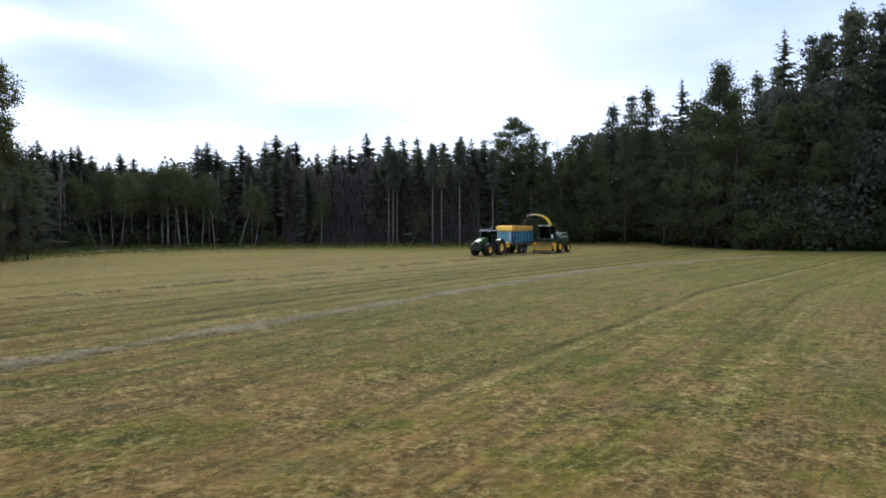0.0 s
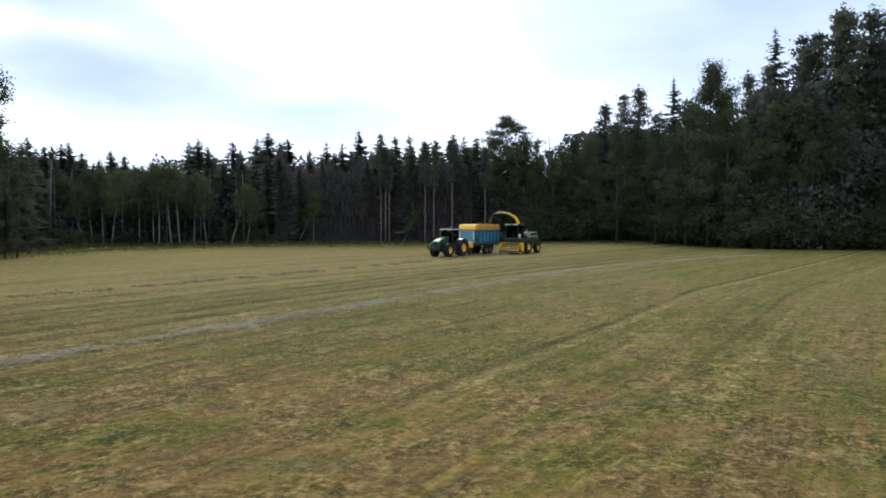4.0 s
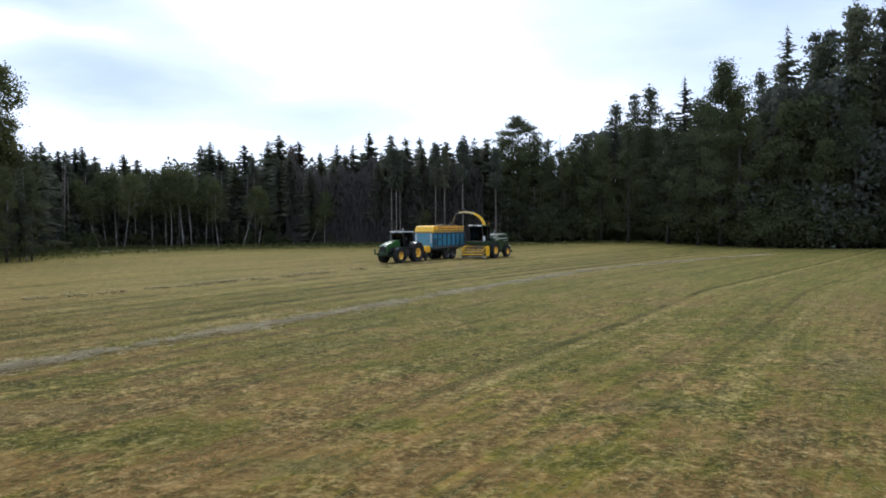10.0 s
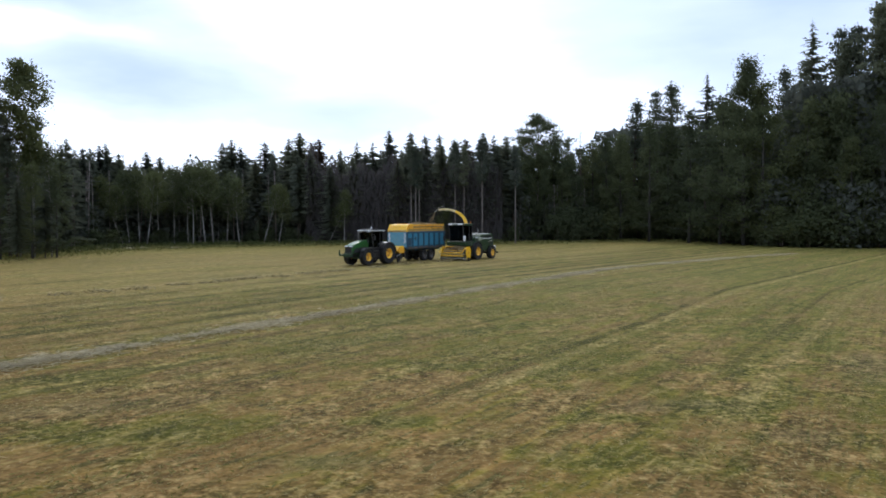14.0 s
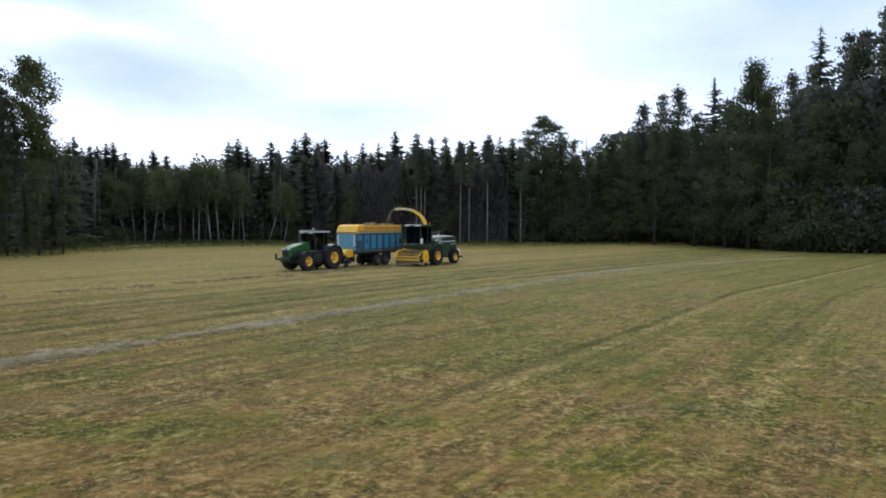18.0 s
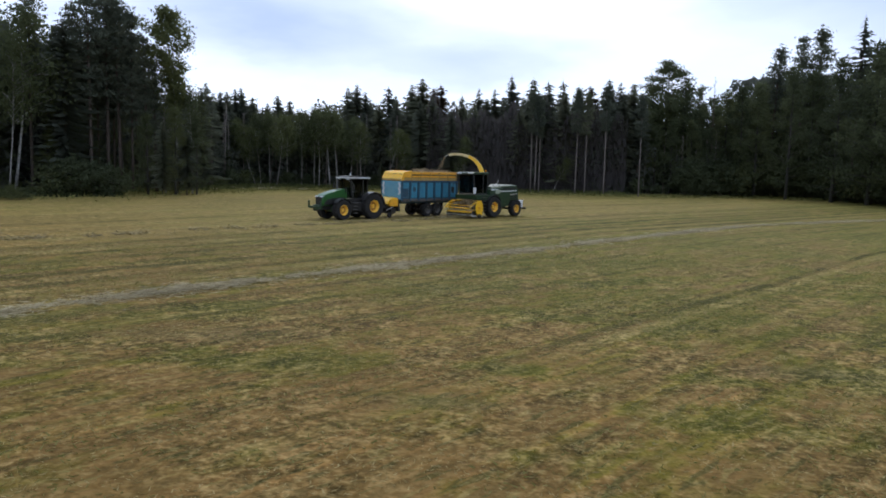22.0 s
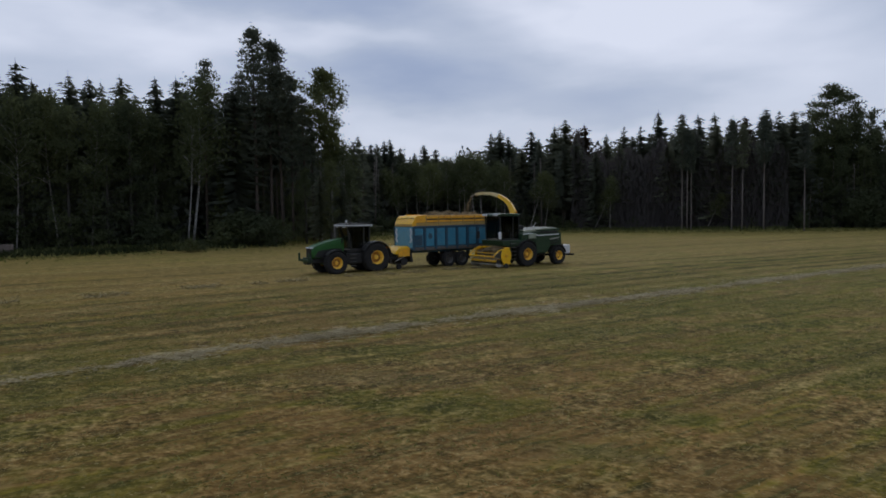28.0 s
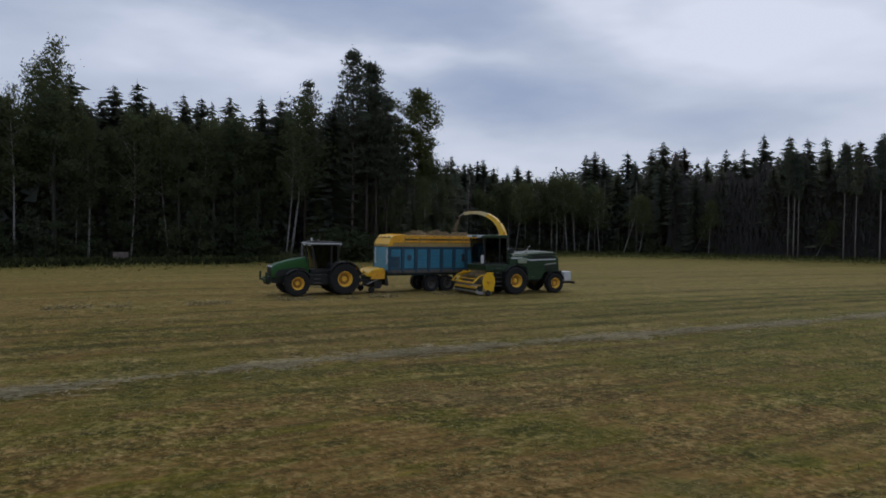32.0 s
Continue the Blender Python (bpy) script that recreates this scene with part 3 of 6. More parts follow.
def plant(kind, place, height, lean=(0, 0), width=1.0):
    options = KINDS[kind]
    v = int(TREE_RNG.integers(len(options)))
    build, tall, bark, leaf = options[v]
    s = height / tall
    turn = Euler((radians(lean[0]), radians(lean[1]), TREE_RNG.uniform(0, 6.283)), "ZYX")
    wide = s * width * TREE_RNG.uniform(0.88, 1.14)
    if (kind, v) not in MODELS:
        trunk, crown = build()
        root = new(NAMES[kind])
        tr = new("trunk", trunk.mesh("trunk", bark, True))
        tr.parent = root
        if crown:
            cr = new("crown", crown.mesh("crown", leaf))
            cr.parent = root
        label, cat = LABELS[kind]
        tagged(root, label, cat, "bushes of the forest edge" if kind == "bush" else "trees of the forest")
        root.matrix_basis = Matrix.LocRotScale(place, turn, (wide, wide, s))
        MODELS[kind, v] = root
        return root
    root = MODELS[kind, v]
    b = root.scale
    return copy_thing(root, Matrix.LocRotScale(place, turn, (wide / b[0], wide / b[1], s / b[2])))


SKYLINE = []


def stand(rows, back=0.0):
    for kind, az, r, height in rows:
        back_by = back + (8.0 if 4 < az < 23 and kind in ("pine", "old_spruce") else 0.0)
        height = EYE_H + (height - EYE_H) * (r + back_by) / r
        r += back_by
        SKYLINE.append((az, math.degrees(math.atan2(height - EYE_H, r))))
        plant(kind, polar(az, r), height + (0.0 if az < -33 else 0.5 if "spruce" in kind else 0.2))


# back of the clearing, from the corner towards the broadleaf wood
stand((("spruce", -29.4, 126, 16.8), ("spruce", -28.5, 128, 15.6), ("spruce", -26.9, 134, 17.0), ("dead", -25.7, 136, 16.2), ("spruce", -24.2, 138, 16.3), ("spruce", -23.4, 138, 15.4),
       ("birch", -21.4, 131, 14.5), ("spruce", -19.9, 136, 15.0), ("spruce", -18.8, 138, 18.3), ("spruce", -18.2, 138, 18.9), ("spruce", -17.5, 138, 17.6), ("spruce", -15.6, 138, 18.6),
       ("spruce", -13.9, 140, 19.5), ("spruce", -13.3, 139, 20.5), ("brown", -12.2, 139, 19.0), ("brown", -11.6, 139, 19.6)))
stand((("slim_spruce", -10.0, 140, 17.6), ("slim_spruce", -8.6, 139, 18.7), ("slim_spruce", -7.4, 139, 18.7), ("spruce", -6.0, 139, 21.3), ("slim_spruce", -4.4, 139, 20.8),
       ("slim_spruce", -3.1, 139, 20.3), ("slim_spruce", -2.0, 140, 20.6), ("slim_spruce", -0.9, 140, 19.6), ("brown", 0.0, 140, 20.1), ("slim_spruce", 1.4, 140, 20.9),
       ("slim_spruce", 2.3, 140, 20.2), ("slim_spruce", 3.2, 141, 20.3)))
# the wood on the right
stand((("broadleaf", 4.6, 150, 21.5), ("round_broadleaf", 5.8, 150, 26.0), ("broadleaf", 7.0, 152, 22.0), ("pine", 7.9, 152, 21.4), ("dead", 9.1, 152, 22.9), ("broadleaf", 10.0, 152, 20.2),
       ("broadleaf", 11.1, 150, 21.1), ("broadleaf", 12.2, 146, 21.2), ("pine", 13.1, 150, 28.4), ("broadleaf", 14.3, 142, 23.5), ("pine", 14.9, 146, 29.2), ("pine", 15.9, 146, 30.8),
       ("broadleaf", 17.2, 136, 23.6), ("old_spruce", 18.3, 136, 29.6), ("broadleaf", 19.4, 130, 25.0), ("dome_broadleaf", 21.0, 126, 29.7), ("broadleaf", 22.3, 124, 26.0)))
stand((("pine", 23.7, 124, 28.0), ("pine", 24.7, 122, 28.7), ("old_spruce", 25.4, 118, 32.7), ("pine", 26.7, 116, 28.8), ("pine", 27.4, 118, 31.5), ("pine", 28.3, 116, 31.2),
       ("pine", 29.1, 114, 34.1), ("pine", 30.1, 114, 32.2), ("pine", 31.0, 114, 33.5), ("pine", 32.2, 114, 33.0), ("pine", 33.4, 114, 34.0)), 17.0)
# the forest beside the machines' line
stand((("spruce", -61.6, 95, 18.9), ("tall_birch", -59.7, 92, 22.8), ("tall_birch", -58.4, 92, 25.6), ("tall_birch", -59.1, 93, 24), ("spruce", -57.3, 96, 22.1), ("spruce", -56.6, 96, 18.6), ("spruce", -55.7, 98, 19.7),
       ("spruce", -54.6, 98, 21.6), ("spruce", -53.4, 98, 22.2), ("spruce", -52.1, 98, 20.2), ("birch", -50.9, 96, 18.2), ("spruce", -50.1, 98, 21.2), ("spruce", -48.5, 98, 20.8),
       ("spruce", -46.7, 98, 21.4), ("birch", -45.7, 96, 18.4), ("spruce", -44.4, 98, 21.3), ("spruce", -43.1, 98, 21.4), ("birch", -42.1, 95, 21.2)))
stand((("pine", -41.0, 96, 23.7), ("pine", -40.1, 97, 19.6), ("spruce", -38.9, 96, 20.5), ("old_pine", -37.3, 97, 28.2), ("old_pine", -36.2, 99, 27.2), ("old_pine", -35.4, 99, 26.5), ("old_spruce", -36.8, 101, 24.5), ("old_spruce", -35.8, 102, 24), ("old_pine", -38.4, 99, 23), ("old_pine", -34.6, 100, 22.5), ("old_spruce", -37.7, 102, 21),
       ("pine", -33.6, 98, 19.5), ("pine", -33.0, 99, 17.0), ("airy_birch", -31.6, 98, 23.0), ("tall_birch", -32.4, 99, 17.0), ("birch", -30.5, 98, 13.5)))

# lower trees before the tall group at the corner and in the inner corner
for kind, az, r, height in (("broadleaf", -33.6, 95, 10), ("spruce", -32.6, 94, 9), ("broadleaf", -31.7, 95, 11), ("spruce", -30.9, 96, 8.5), ("broadleaf", -30.2, 97, 10), ("spruce", -29.8, 112, 15),
                            ("spruce", -28.0, 131, 16.5), ("spruce", -27.5, 133, 17), ("spruce", -26.2, 135, 16), ("spruce", -25.0, 137, 15.2), ("spruce", -29.0, 128, 15.8),
                            ("broadleaf", 11.4, 160, 20), ("broadleaf", 12.4, 158, 21), ("broadleaf", 13.5, 160, 22.5), ("broadleaf", 14.5, 158, 23.5), ("broadleaf", 10.4, 162, 20), ("broadleaf", 15.6, 152, 24)):
    plant(kind, polar(az, r), height)

# white trunks along the edge
for az, r, height, lean in ((-25.8, 128, 12.5, -15), (-25.45, 129, 12.8, -1), (-24.8, 129, 13.2, 1), (-24.3, 128.5, 13.0, 12), (-23.45, 130, 12.5, -4), (-21.07, 129, 13.8, -4), (-20.18, 129, 14.4, 0),
                            (-19.57, 129.5, 13.4, -1), (-17.66, 129.5, 11.8, -1), (-15.93, 129.5, 11.2, 12), (-14.76, 129.5, 10.2, 7), (-26.5, 128, 10.5, 9), (-9.66, 131, 10.0, 0), (-10.92, 131, 8.5, 22),
                            (-2.6, 132, 7.0, 24), (-22.4, 131, 13.6, 1), (-18.6, 132, 13, 2), (-27.6, 128.5, 11.5, -2)):
    plant("birch", polar(az, r), height, lean=(0, lean))
for az, r, height, lean in ((-58.7, 90, 21, -4), (-57.2, 91, 16, 9), (-53.64, 91, 18, 0), (-50.97, 92, 18, -2), (-48.95, 91.5, 17.5, 2), (-42.45, 92, 18, 1), (-60.5, 93, 18, 2)):
    plant("birch", polar(az, r), height, lean=(0, lean), width=0.7)
for az, height in ((-4.32, 18.2), (-3.96, 17.6), (-3.66, 16.8), (-0.82, 18.8), (-0.10, 18.0), (1.36, 19.2), (4.0, 17.5)):
    plant("bare_pine", polar(az, 130.5), height, width=0.8)

# ---- the depth of the forest behind its edge ----
# slim tips between the crowns of the wood beside the line
TIP_RNG = np.random.default_rng(19)
for k in range(22):
    plant("slim_spruce", polar(-57.5 + 0.72 * k + TIP_RNG.normal(0, 0.2), TIP_RNG.uniform(99, 105)), TIP_RNG.uniform(18.2, 21.2), width=0.72)
EDGE = [Vector(p) for p in ((-100, -60), (-92, 0), (-84, 28), (-77, 42), (-72, 54), (-65, 64), (-60, 78), (-57, 96), (-55, 116), (-42, 124), (-29, 129), (7, 135), (25, 145), (38, 151), (45, 140), (48, 128), (51, 108), (60, 106), (74, 106), (90, 96), (110, 60), (118, 0), (110, -70))]


def envelope(az):
    near = sorted(SKYLINE, key=lambda s: abs(s[0] - az))[:4]
    low = min(s[1] for s in near)
    return low if az > 4 else (low + sum(s[1] for s in near) / 4) / 2


def forest_depth():
    rng = np.random.default_rng(5)
    for a, b in zip(EDGE, EDGE[1:]):
        d = (b - a)
        ln = d.length
        d.normalize()
        out = Vector((-d.y, d.x))
        for depth in (1.5, 5.5, 10.0, 15.5):
            s = rng.uniform(0, 3)
            while s < ln:
                p = a + d * s + out * (depth + rng.normal(0, 1.0))
                az, r = math.degrees(math.atan2(p.x, p.y)), p.length
                s += rng.uniform(2.6, 4.6) + depth * 0.06
                seen = -66 < az < 36
                if not seen and (depth > 6 or rng.uniform() < 0.4):
                    continue
                el = envelope(max(-61, min(33, az)))
                top = EYE_H + r * math.tan(radians(el)) * rng.uniform(0.72, 0.95)
                if az > 4.0:
                    kind = "broadleaf" if depth < 4 else "back_broadleaf" if depth < 9 or rng.uniform() < 0.6 else "pine"
                    if az > 22:
                        top *= 0.84
                    if depth < 4:
                        top *= rng.uniform(0.5, 0.85)
                elif az > -17:
                    kind = "slim_spruce" if rng.uniform() < 0.8 else "spruce"
                    if depth < 4 and rng.uniform() < 0.22:
                        kind, top = "spruce", top * rng.uniform(0.3, 0.55)
                elif az > -29.5:
                    if depth < 4:
                        kind, top = ("birch", rng.uniform(9.5, 13.0)) if rng.uniform() < 0.3 else ("broadleaf", rng.uniform(4.5, 8)) if rng.uniform() < 0.5 else ("spruce", rng.uniform(5, 10))
                        p = p + out * 2.5
                    elif depth < 7 and rng.uniform() < 0.5:
                        kind, top = "birch", rng.uniform(11.5, 14)
                    else:
                        kind = "spruce"
                elif az > -42:
                    kind = ("spruce", "pine", "spruce")[int(rng.integers(3))]
                    if depth < 4:
                        kind, top = "broadleaf", top * rng.uniform(0.4, 0.7)
                else:
                    kind = ("broadleaf" if depth < 4 else "back_broadleaf") if rng.uniform() < (0.92 if depth < 4 else 0.6 if depth < 8 else 0.2) else "spruce"
                    if "broadleaf" in kind:
                        kind = "tall_birch" if rng.uniform() < 0.35 else kind
                        top = EYE_H + (top - EYE_H) * 1.02
                if not seen and kind == "broadleaf":
                    kind = "back_broadleaf"
                plant(kind, Vector((p.x, p.y, 0)), max(top, 5))
    # a dense dark mass behind the last row
    mass = Shape()
    for a, b in zip(EDGE, EDGE[1:]):
        d = (b - a)
        ln = d.length
        d.normalize()
        out = Vector((-d.y, d.x))
        mid = (a + b) / 2
        az = max(-61, min(33, math.degrees(math.atan2(mid.x, mid.y))))
        top = EYE_H + mid.length * math.tan(radians(envelope(az))) * 0.9
        seen = -66 < math.degrees(math.atan2(mid.x, mid.y)) < 38
        if az > 4:
            top *= 0.78
        n = int(ln * (460 if seen else 60))
        s = rng.uniform(-6, ln + 6, n)
        z = rng.uniform(0, 1, n) ** 0.8 * top * rng.uniform(0.75, 1.0, n)
        # low down it stands close behind the edge, higher up further back
        dep = np.where(z < 0.5 * top, 2.2, 8.0) + rng.uniform(0, 9, n)
        c = np.stack([a.x + d.x * s + out.x * dep, a.y + d.y * s + out.y * dep, z], axis=1)
        aa, bb = random_axes(rng, n, 0.44 if seen else 1.0)
        mass.blades(c, aa, bb)
        # added backing leaves that block the sky, so nothing shines through behind it
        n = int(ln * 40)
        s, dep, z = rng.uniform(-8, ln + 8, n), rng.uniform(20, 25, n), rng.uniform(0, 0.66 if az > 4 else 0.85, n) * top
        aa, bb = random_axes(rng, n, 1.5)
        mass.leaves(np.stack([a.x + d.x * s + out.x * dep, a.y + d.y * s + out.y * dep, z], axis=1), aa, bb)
        # twigs and undergrowth between the trunks
        n = int(ln * 60)
        s, dep = rng.uniform(0, ln, n), rng.uniform(5, 11, n)
        z = rng.uniform(0, 1, n) * top * 0.6
        c = np.stack([a.x + d.x * s + out.x * dep, a.y + d.y * s + out.y * dep, z], axis=1)
        aa, bb = random_axes(rng, n, 0.45, 0.5)
        mass.leaves(c, aa, bb)
    # round the outer corners of the edge
    for a, b, c0 in zip(EDGE, EDGE[1:], EDGE[2:]):
        d0, d1 = (b - a).normalized(), (c0 - b).normalized()
        o0, o1 = Vector((-d0.y, d0.x)), Vector((-d1.y, d1.x))
        if o0.angle(o1) < 0.5:
            continue
        az = max(-61, min(33, math.degrees(math.atan2(b.x, b.y))))
        top = EYE_H + b.length * math.tan(radians(envelope(az))) * 0.95
        pts = []
        for k in range(7000):
            w = rng.uniform()
            o = (o0 * w + o1 * (1 - w)).normalized() * rng.uniform(8, 20)
            pts.append((b.x + o.x, b.y + o.y, rng.uniform() ** 0.8 * top))
        aa, bb = random_axes(rng, len(pts), 0.62)
        mass.blades(pts, aa, bb)
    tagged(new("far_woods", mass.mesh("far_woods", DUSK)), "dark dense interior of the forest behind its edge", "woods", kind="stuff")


forest_depth()


def bare_stems():
    """Slim grey stems and dead lower twigs behind the edge of the spruce stand."""
    rng = np.random.default_rng(15)
    stems, twigs = Shape(), Shape()
    for a, b in zip(EDGE[7:13], EDGE[8:14]):
        d = (b - a)
        ln = d.length
        d.normalize()
        out = Vector((-d.y, d.x))
        for k in range(int(ln * 1.3)):
            p = a + d * rng.uniform(0, ln) + out * rng.uniform(1.5, 9.0)
            h, r, tip = rng.uniform(8, 14), rng.uniform(0.05, 0.12), rng.normal(0, 0.25, 2)
            stems.tube([(p.x, p.y, -0.1), (p.x + tip[0] * 0.4, p.y + tip[1] * 0.4, h * 0.5), (p.x + tip[0], p.y + tip[1], h)], [r, r * 0.8, r * 0.45], 5)
        if not -34 < a.x < 6:
            continue
        n = int(ln * 700)
        s, dep = rng.uniform(0, ln, n), -0.3 + 6.0 * rng.uniform(0, 1, n) ** 1.4
        tall = np.array([14.0 + 6.0 * noise.noise((q * 0.35, a.x, 2.0)) for q in s])
        z = 0.3 + rng.uniform(0, 1, n) ** 2.0 * tall
        # thin drooping twigs, mostly hanging down
        up = np.stack([rng.normal(0, 0.10, n), rng.normal(0, 0.10, n), rng.uniform(0.35, 0.85, n)], axis=1)
        flat = np.stack([d.x + rng.normal(0, 0.4, n), d.y + rng.normal(0, 0.4, n), np.zeros(n)], axis=1) * rng.uniform(0.03, 0.08, n)[:, None]
        twigs.blades(np.stack([a.x + d.x * s + out.x * dep, a.y + d.y * s + out.y * dep, z], axis=1), up, flat)
    tagged(new("bare_stems", stems.mesh("bare_stems", GREY_BARK, True)), "slim bare grey stems inside the spruce stand", "tree stems", kind="stuff")
    tagged(new("dead_twigs", twigs.mesh("dead_twigs", TWIGS)), "dead grey-brown lower twigs of the spruce stand", "twigs", kind="stuff")


bare_stems()


def undergrowth():
    rng = np.random.default_rng(9)
    for a, b in zip(EDGE[2:], EDGE[3:-3]):
        d = (b - a)
        ln = d.length
        d.normalize()
        out = Vector((-d.y, d.x))
        s = 0.0
        while s < ln:
            p = a + d * s + out * rng.uniform(-0.5, 3.0)
            az = math.degrees(math.atan2(p.x, p.y))
            if az > 6:
                p -= out * 2.0
            big = rng.uniform(1.6, 3.4) * (1.9 if az > 6 else 0.9)
            plant("bush", Vector((p.x, p.y, 0)), big, width=1.3)
            s += rng.uniform(2.0, 5.5) * (0.4 if az > 6 else 1.1)


undergrowth()
for az, r, size in ((-42.3, 82, 1.4), (-41.7, 83, 1.1), (-38.6, 90, 3.9), (-37.2, 91, 3.6), (-39.6, 90, 3.0), (-35.9, 93, 3.0)):
    plant("bush", polar(az, r), size, width=1.5)


# ---- ground ----
def ground():
    xs = np.concatenate([np.linspace(-3000, -140, 8), np.linspace(-120, 120, 121), np.linspace(140, 3000, 8)])
    ys = np.concatenate([np.linspace(-3000, -60, 8), np.linspace(-40, 160, 101), np.linspace(180, 3500, 8)])
    v, f = [], []
    for y in ys:
        for x in xs:
            k = max(0.0, 1 - math.hypot(x, y - 40) / 130)
            v.append((x, y, 0.10 * k * noise.noise((x * 0.07, y * 0.07, 0.3)) - 0.03 * k))
    w = len(xs)
    for j in range(len(ys) - 1):
        for i in range(w - 1):
            f.append((j * w + i, j * w + i + 1, (j + 1) * w + i + 1, (j + 1) * w + i))
    s = Shape()
    s.add(v, f)
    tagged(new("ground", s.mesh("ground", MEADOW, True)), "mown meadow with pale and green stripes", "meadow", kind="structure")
    # forest floor under the trees
    fl = Shape()
    for a, b in zip(EDGE, EDGE[1:]):
        d = (b - a).normalized()
        out = Vector((-d.y, d.x))
        q = [a, b, b + out * 45, a + out * 45]
        fl.add([(p.x, p.y, 0.075) for p in q], [(3, 2, 1, 0)])
    tagged(new("forest_floor", fl.mesh("forest_floor", FLOOR)), "dark forest floor with needles and litter", "ground", kind="structure")


ground()


def blades(name, label, category, material, places, size, upright, slim, seed):
    """Many loose blades in one piece of ground cover."""
    rng = np.random.default_rng(seed)
    n = len(places)
    a = rng.normal(size=(n, 3))
    a[:, 2] = np.abs(a[:, 2]) * upright
    a /= np.linalg.norm(a, axis=1)[:, None]
    b = np.cross(a, rng.normal(size=(n, 3)))
    b /= np.linalg.norm(b, axis=1)[:, None]
    s = (size * rng.uniform(0.5, 1.4, n))[:, None]
    a, b = a * s, b * s * slim
    c = np.asarray(places, dtype=float)
    c[:, 2] += np.abs(a[:, 2]) * 0.8
    sh = Shape()
    sh.blades(c, a, b)
    return tagged(new(name, sh.mesh(name, material)), label, category, kind="stuff")


def ground_z(x, y):
    k = np.maximum(0.0, 1 - np.hypot(x, y - 40) / 130)
    return np.array([0.10 * kk * noise.noise((a * 0.07, b * 0.07, 0.3)) - 0.03 * kk for a, b, kk in zip(x, y, k)])


def near_grass(count, seed, r0, r1, bias):
    """Places on the meadow before the camera, denser where the noise says so."""
    rng = np.random.default_rng(seed)
    az, r = np.radians(rng.uniform(-64, 35, count)), np.sqrt(rng.uniform(r0 ** 2, r1 ** 2, count))
    x, y = r * np.sin(az), r * np.cos(az)
    u, w = x * PATH_U.x + y * PATH_U.y, x * PATH_N.x + y * PATH_N.y
    d = np.array([noise.noise((a * 0.12, b * 0.5, seed)) + 0.7 * noise.noise((a * 0.9, b * 1.4, seed + 3)) for a, b in zip(u, w)])
    keep = d + rng.normal(0, 0.25, count) > bias
    x, y = x[keep], y[keep]
    return np.stack([x, y, ground_z(x, y)], axis=1)


blades("grass_stubble", "short green stubble of the mown meadow", "grass", STUBBLE, near_grass(70000, 81, 9, 40, 0.0), 0.05, 0.3, 0.22, 82)
blades("cut_straw", "pale dry stalks lying on the mown meadow", "straw", STRAW, near_grass(190000, 83, 9, 48, -0.15), 0.045, 0.12, 0.2, 84)


def verge():
    """Tall unmown weeds along the forest edge."""
    rng = np.random.default_rng(91)
    out_places = []
    for a, b in zip(EDGE[2:11], EDGE[3:12]):
        d = (b - a)
        ln = d.length
        d.normalize()
        out = Vector((-d.y, d.x))
        n = int(ln * 170)
        s, dep = rng.uniform(0, ln, n), rng.normal(-1.2, 1.5, n)
        patchy = np.array([noise.noise((q * 0.15, e * 0.4, a.x)) for q, e in zip(s, dep)]) + rng.normal(0, 0.2, n) > -0.2
        s, dep = s[patchy], dep[patchy]
        out_places.append(np.stack([a.x + d.x * s + out.x * dep, a.y + d.y * s + out.y * dep, np.full(len(s), 0.02)], axis=1))
    blades("verge_weeds", "tall unmown weeds and grass along the forest edge", "weeds", WEEDS, np.concatenate(out_places), 0.36, 2.2, 0.3, 92)
    low = []
    for a, b in zip(EDGE[2:14], EDGE[3:15]):
        d = (b - a)
        ln = d.length
        d.normalize()
        out = Vector((-d.y, d.x))
        n = int(ln * 150)
        s, dep = rng.uniform(0, ln, n), -np.abs(rng.normal(0, 4.5, n))
        low.append(np.stack([a.x + d.x * s + out.x * dep, a.y + d.y * s + out.y * dep, np.zeros(n)], axis=1))
    # low weeds before the edge, their dark colour includes the forest's shade
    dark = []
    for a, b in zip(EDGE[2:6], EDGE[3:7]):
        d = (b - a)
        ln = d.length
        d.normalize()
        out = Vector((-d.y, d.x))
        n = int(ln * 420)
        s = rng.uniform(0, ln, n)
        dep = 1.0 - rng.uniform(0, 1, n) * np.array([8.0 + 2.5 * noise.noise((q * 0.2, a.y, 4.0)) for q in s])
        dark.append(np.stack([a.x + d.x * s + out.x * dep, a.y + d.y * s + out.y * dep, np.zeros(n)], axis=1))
    blades("low_undergrowth", "low undergrowth before the forest edge, its colour darkened for shade", "undergrowth", SHADE_WEEDS, np.concatenate(dark), 0.34, 0.9, 0.4, 94)
    blades("verge_grass", "short green uncut grass before the forest edge", "grass", STUBBLE, np.concatenate(low), 0.2, 1.4, 0.35, 93)


verge()


# ---- machine building ----
GREEN = surface("green_paint", (0.008, 0.080, 0.012), (0.014, 0.110, 0.018), 2.5, 0.32, bump=0.02, dirt=0.08, coat=0.25)
DARK_GREEN = surface("dusty_green_paint", (0.007, 0.036, 0.014), (0.012, 0.05, 0.02), 2.5, 0.4, bump=0.02, dirt=0.25)
PALE_GREEN = surface("dusty_pale_green_deck", (0.24, 0.29, 0.22), (0.36, 0.40, 0.31), 3.0, 0.55, bump=0.05, dirt=0.5, dirt_col=(0.22, 0.2, 0.13))
RIM_YELLOW = surface("dusty_yellow_rim", (0.92, 0.52, 0.045), (0.95, 0.58, 0.08), 3.0, 0.5, bump=0.04, dirt=0.3, dirt_col=(0.22, 0.13, 0.05))
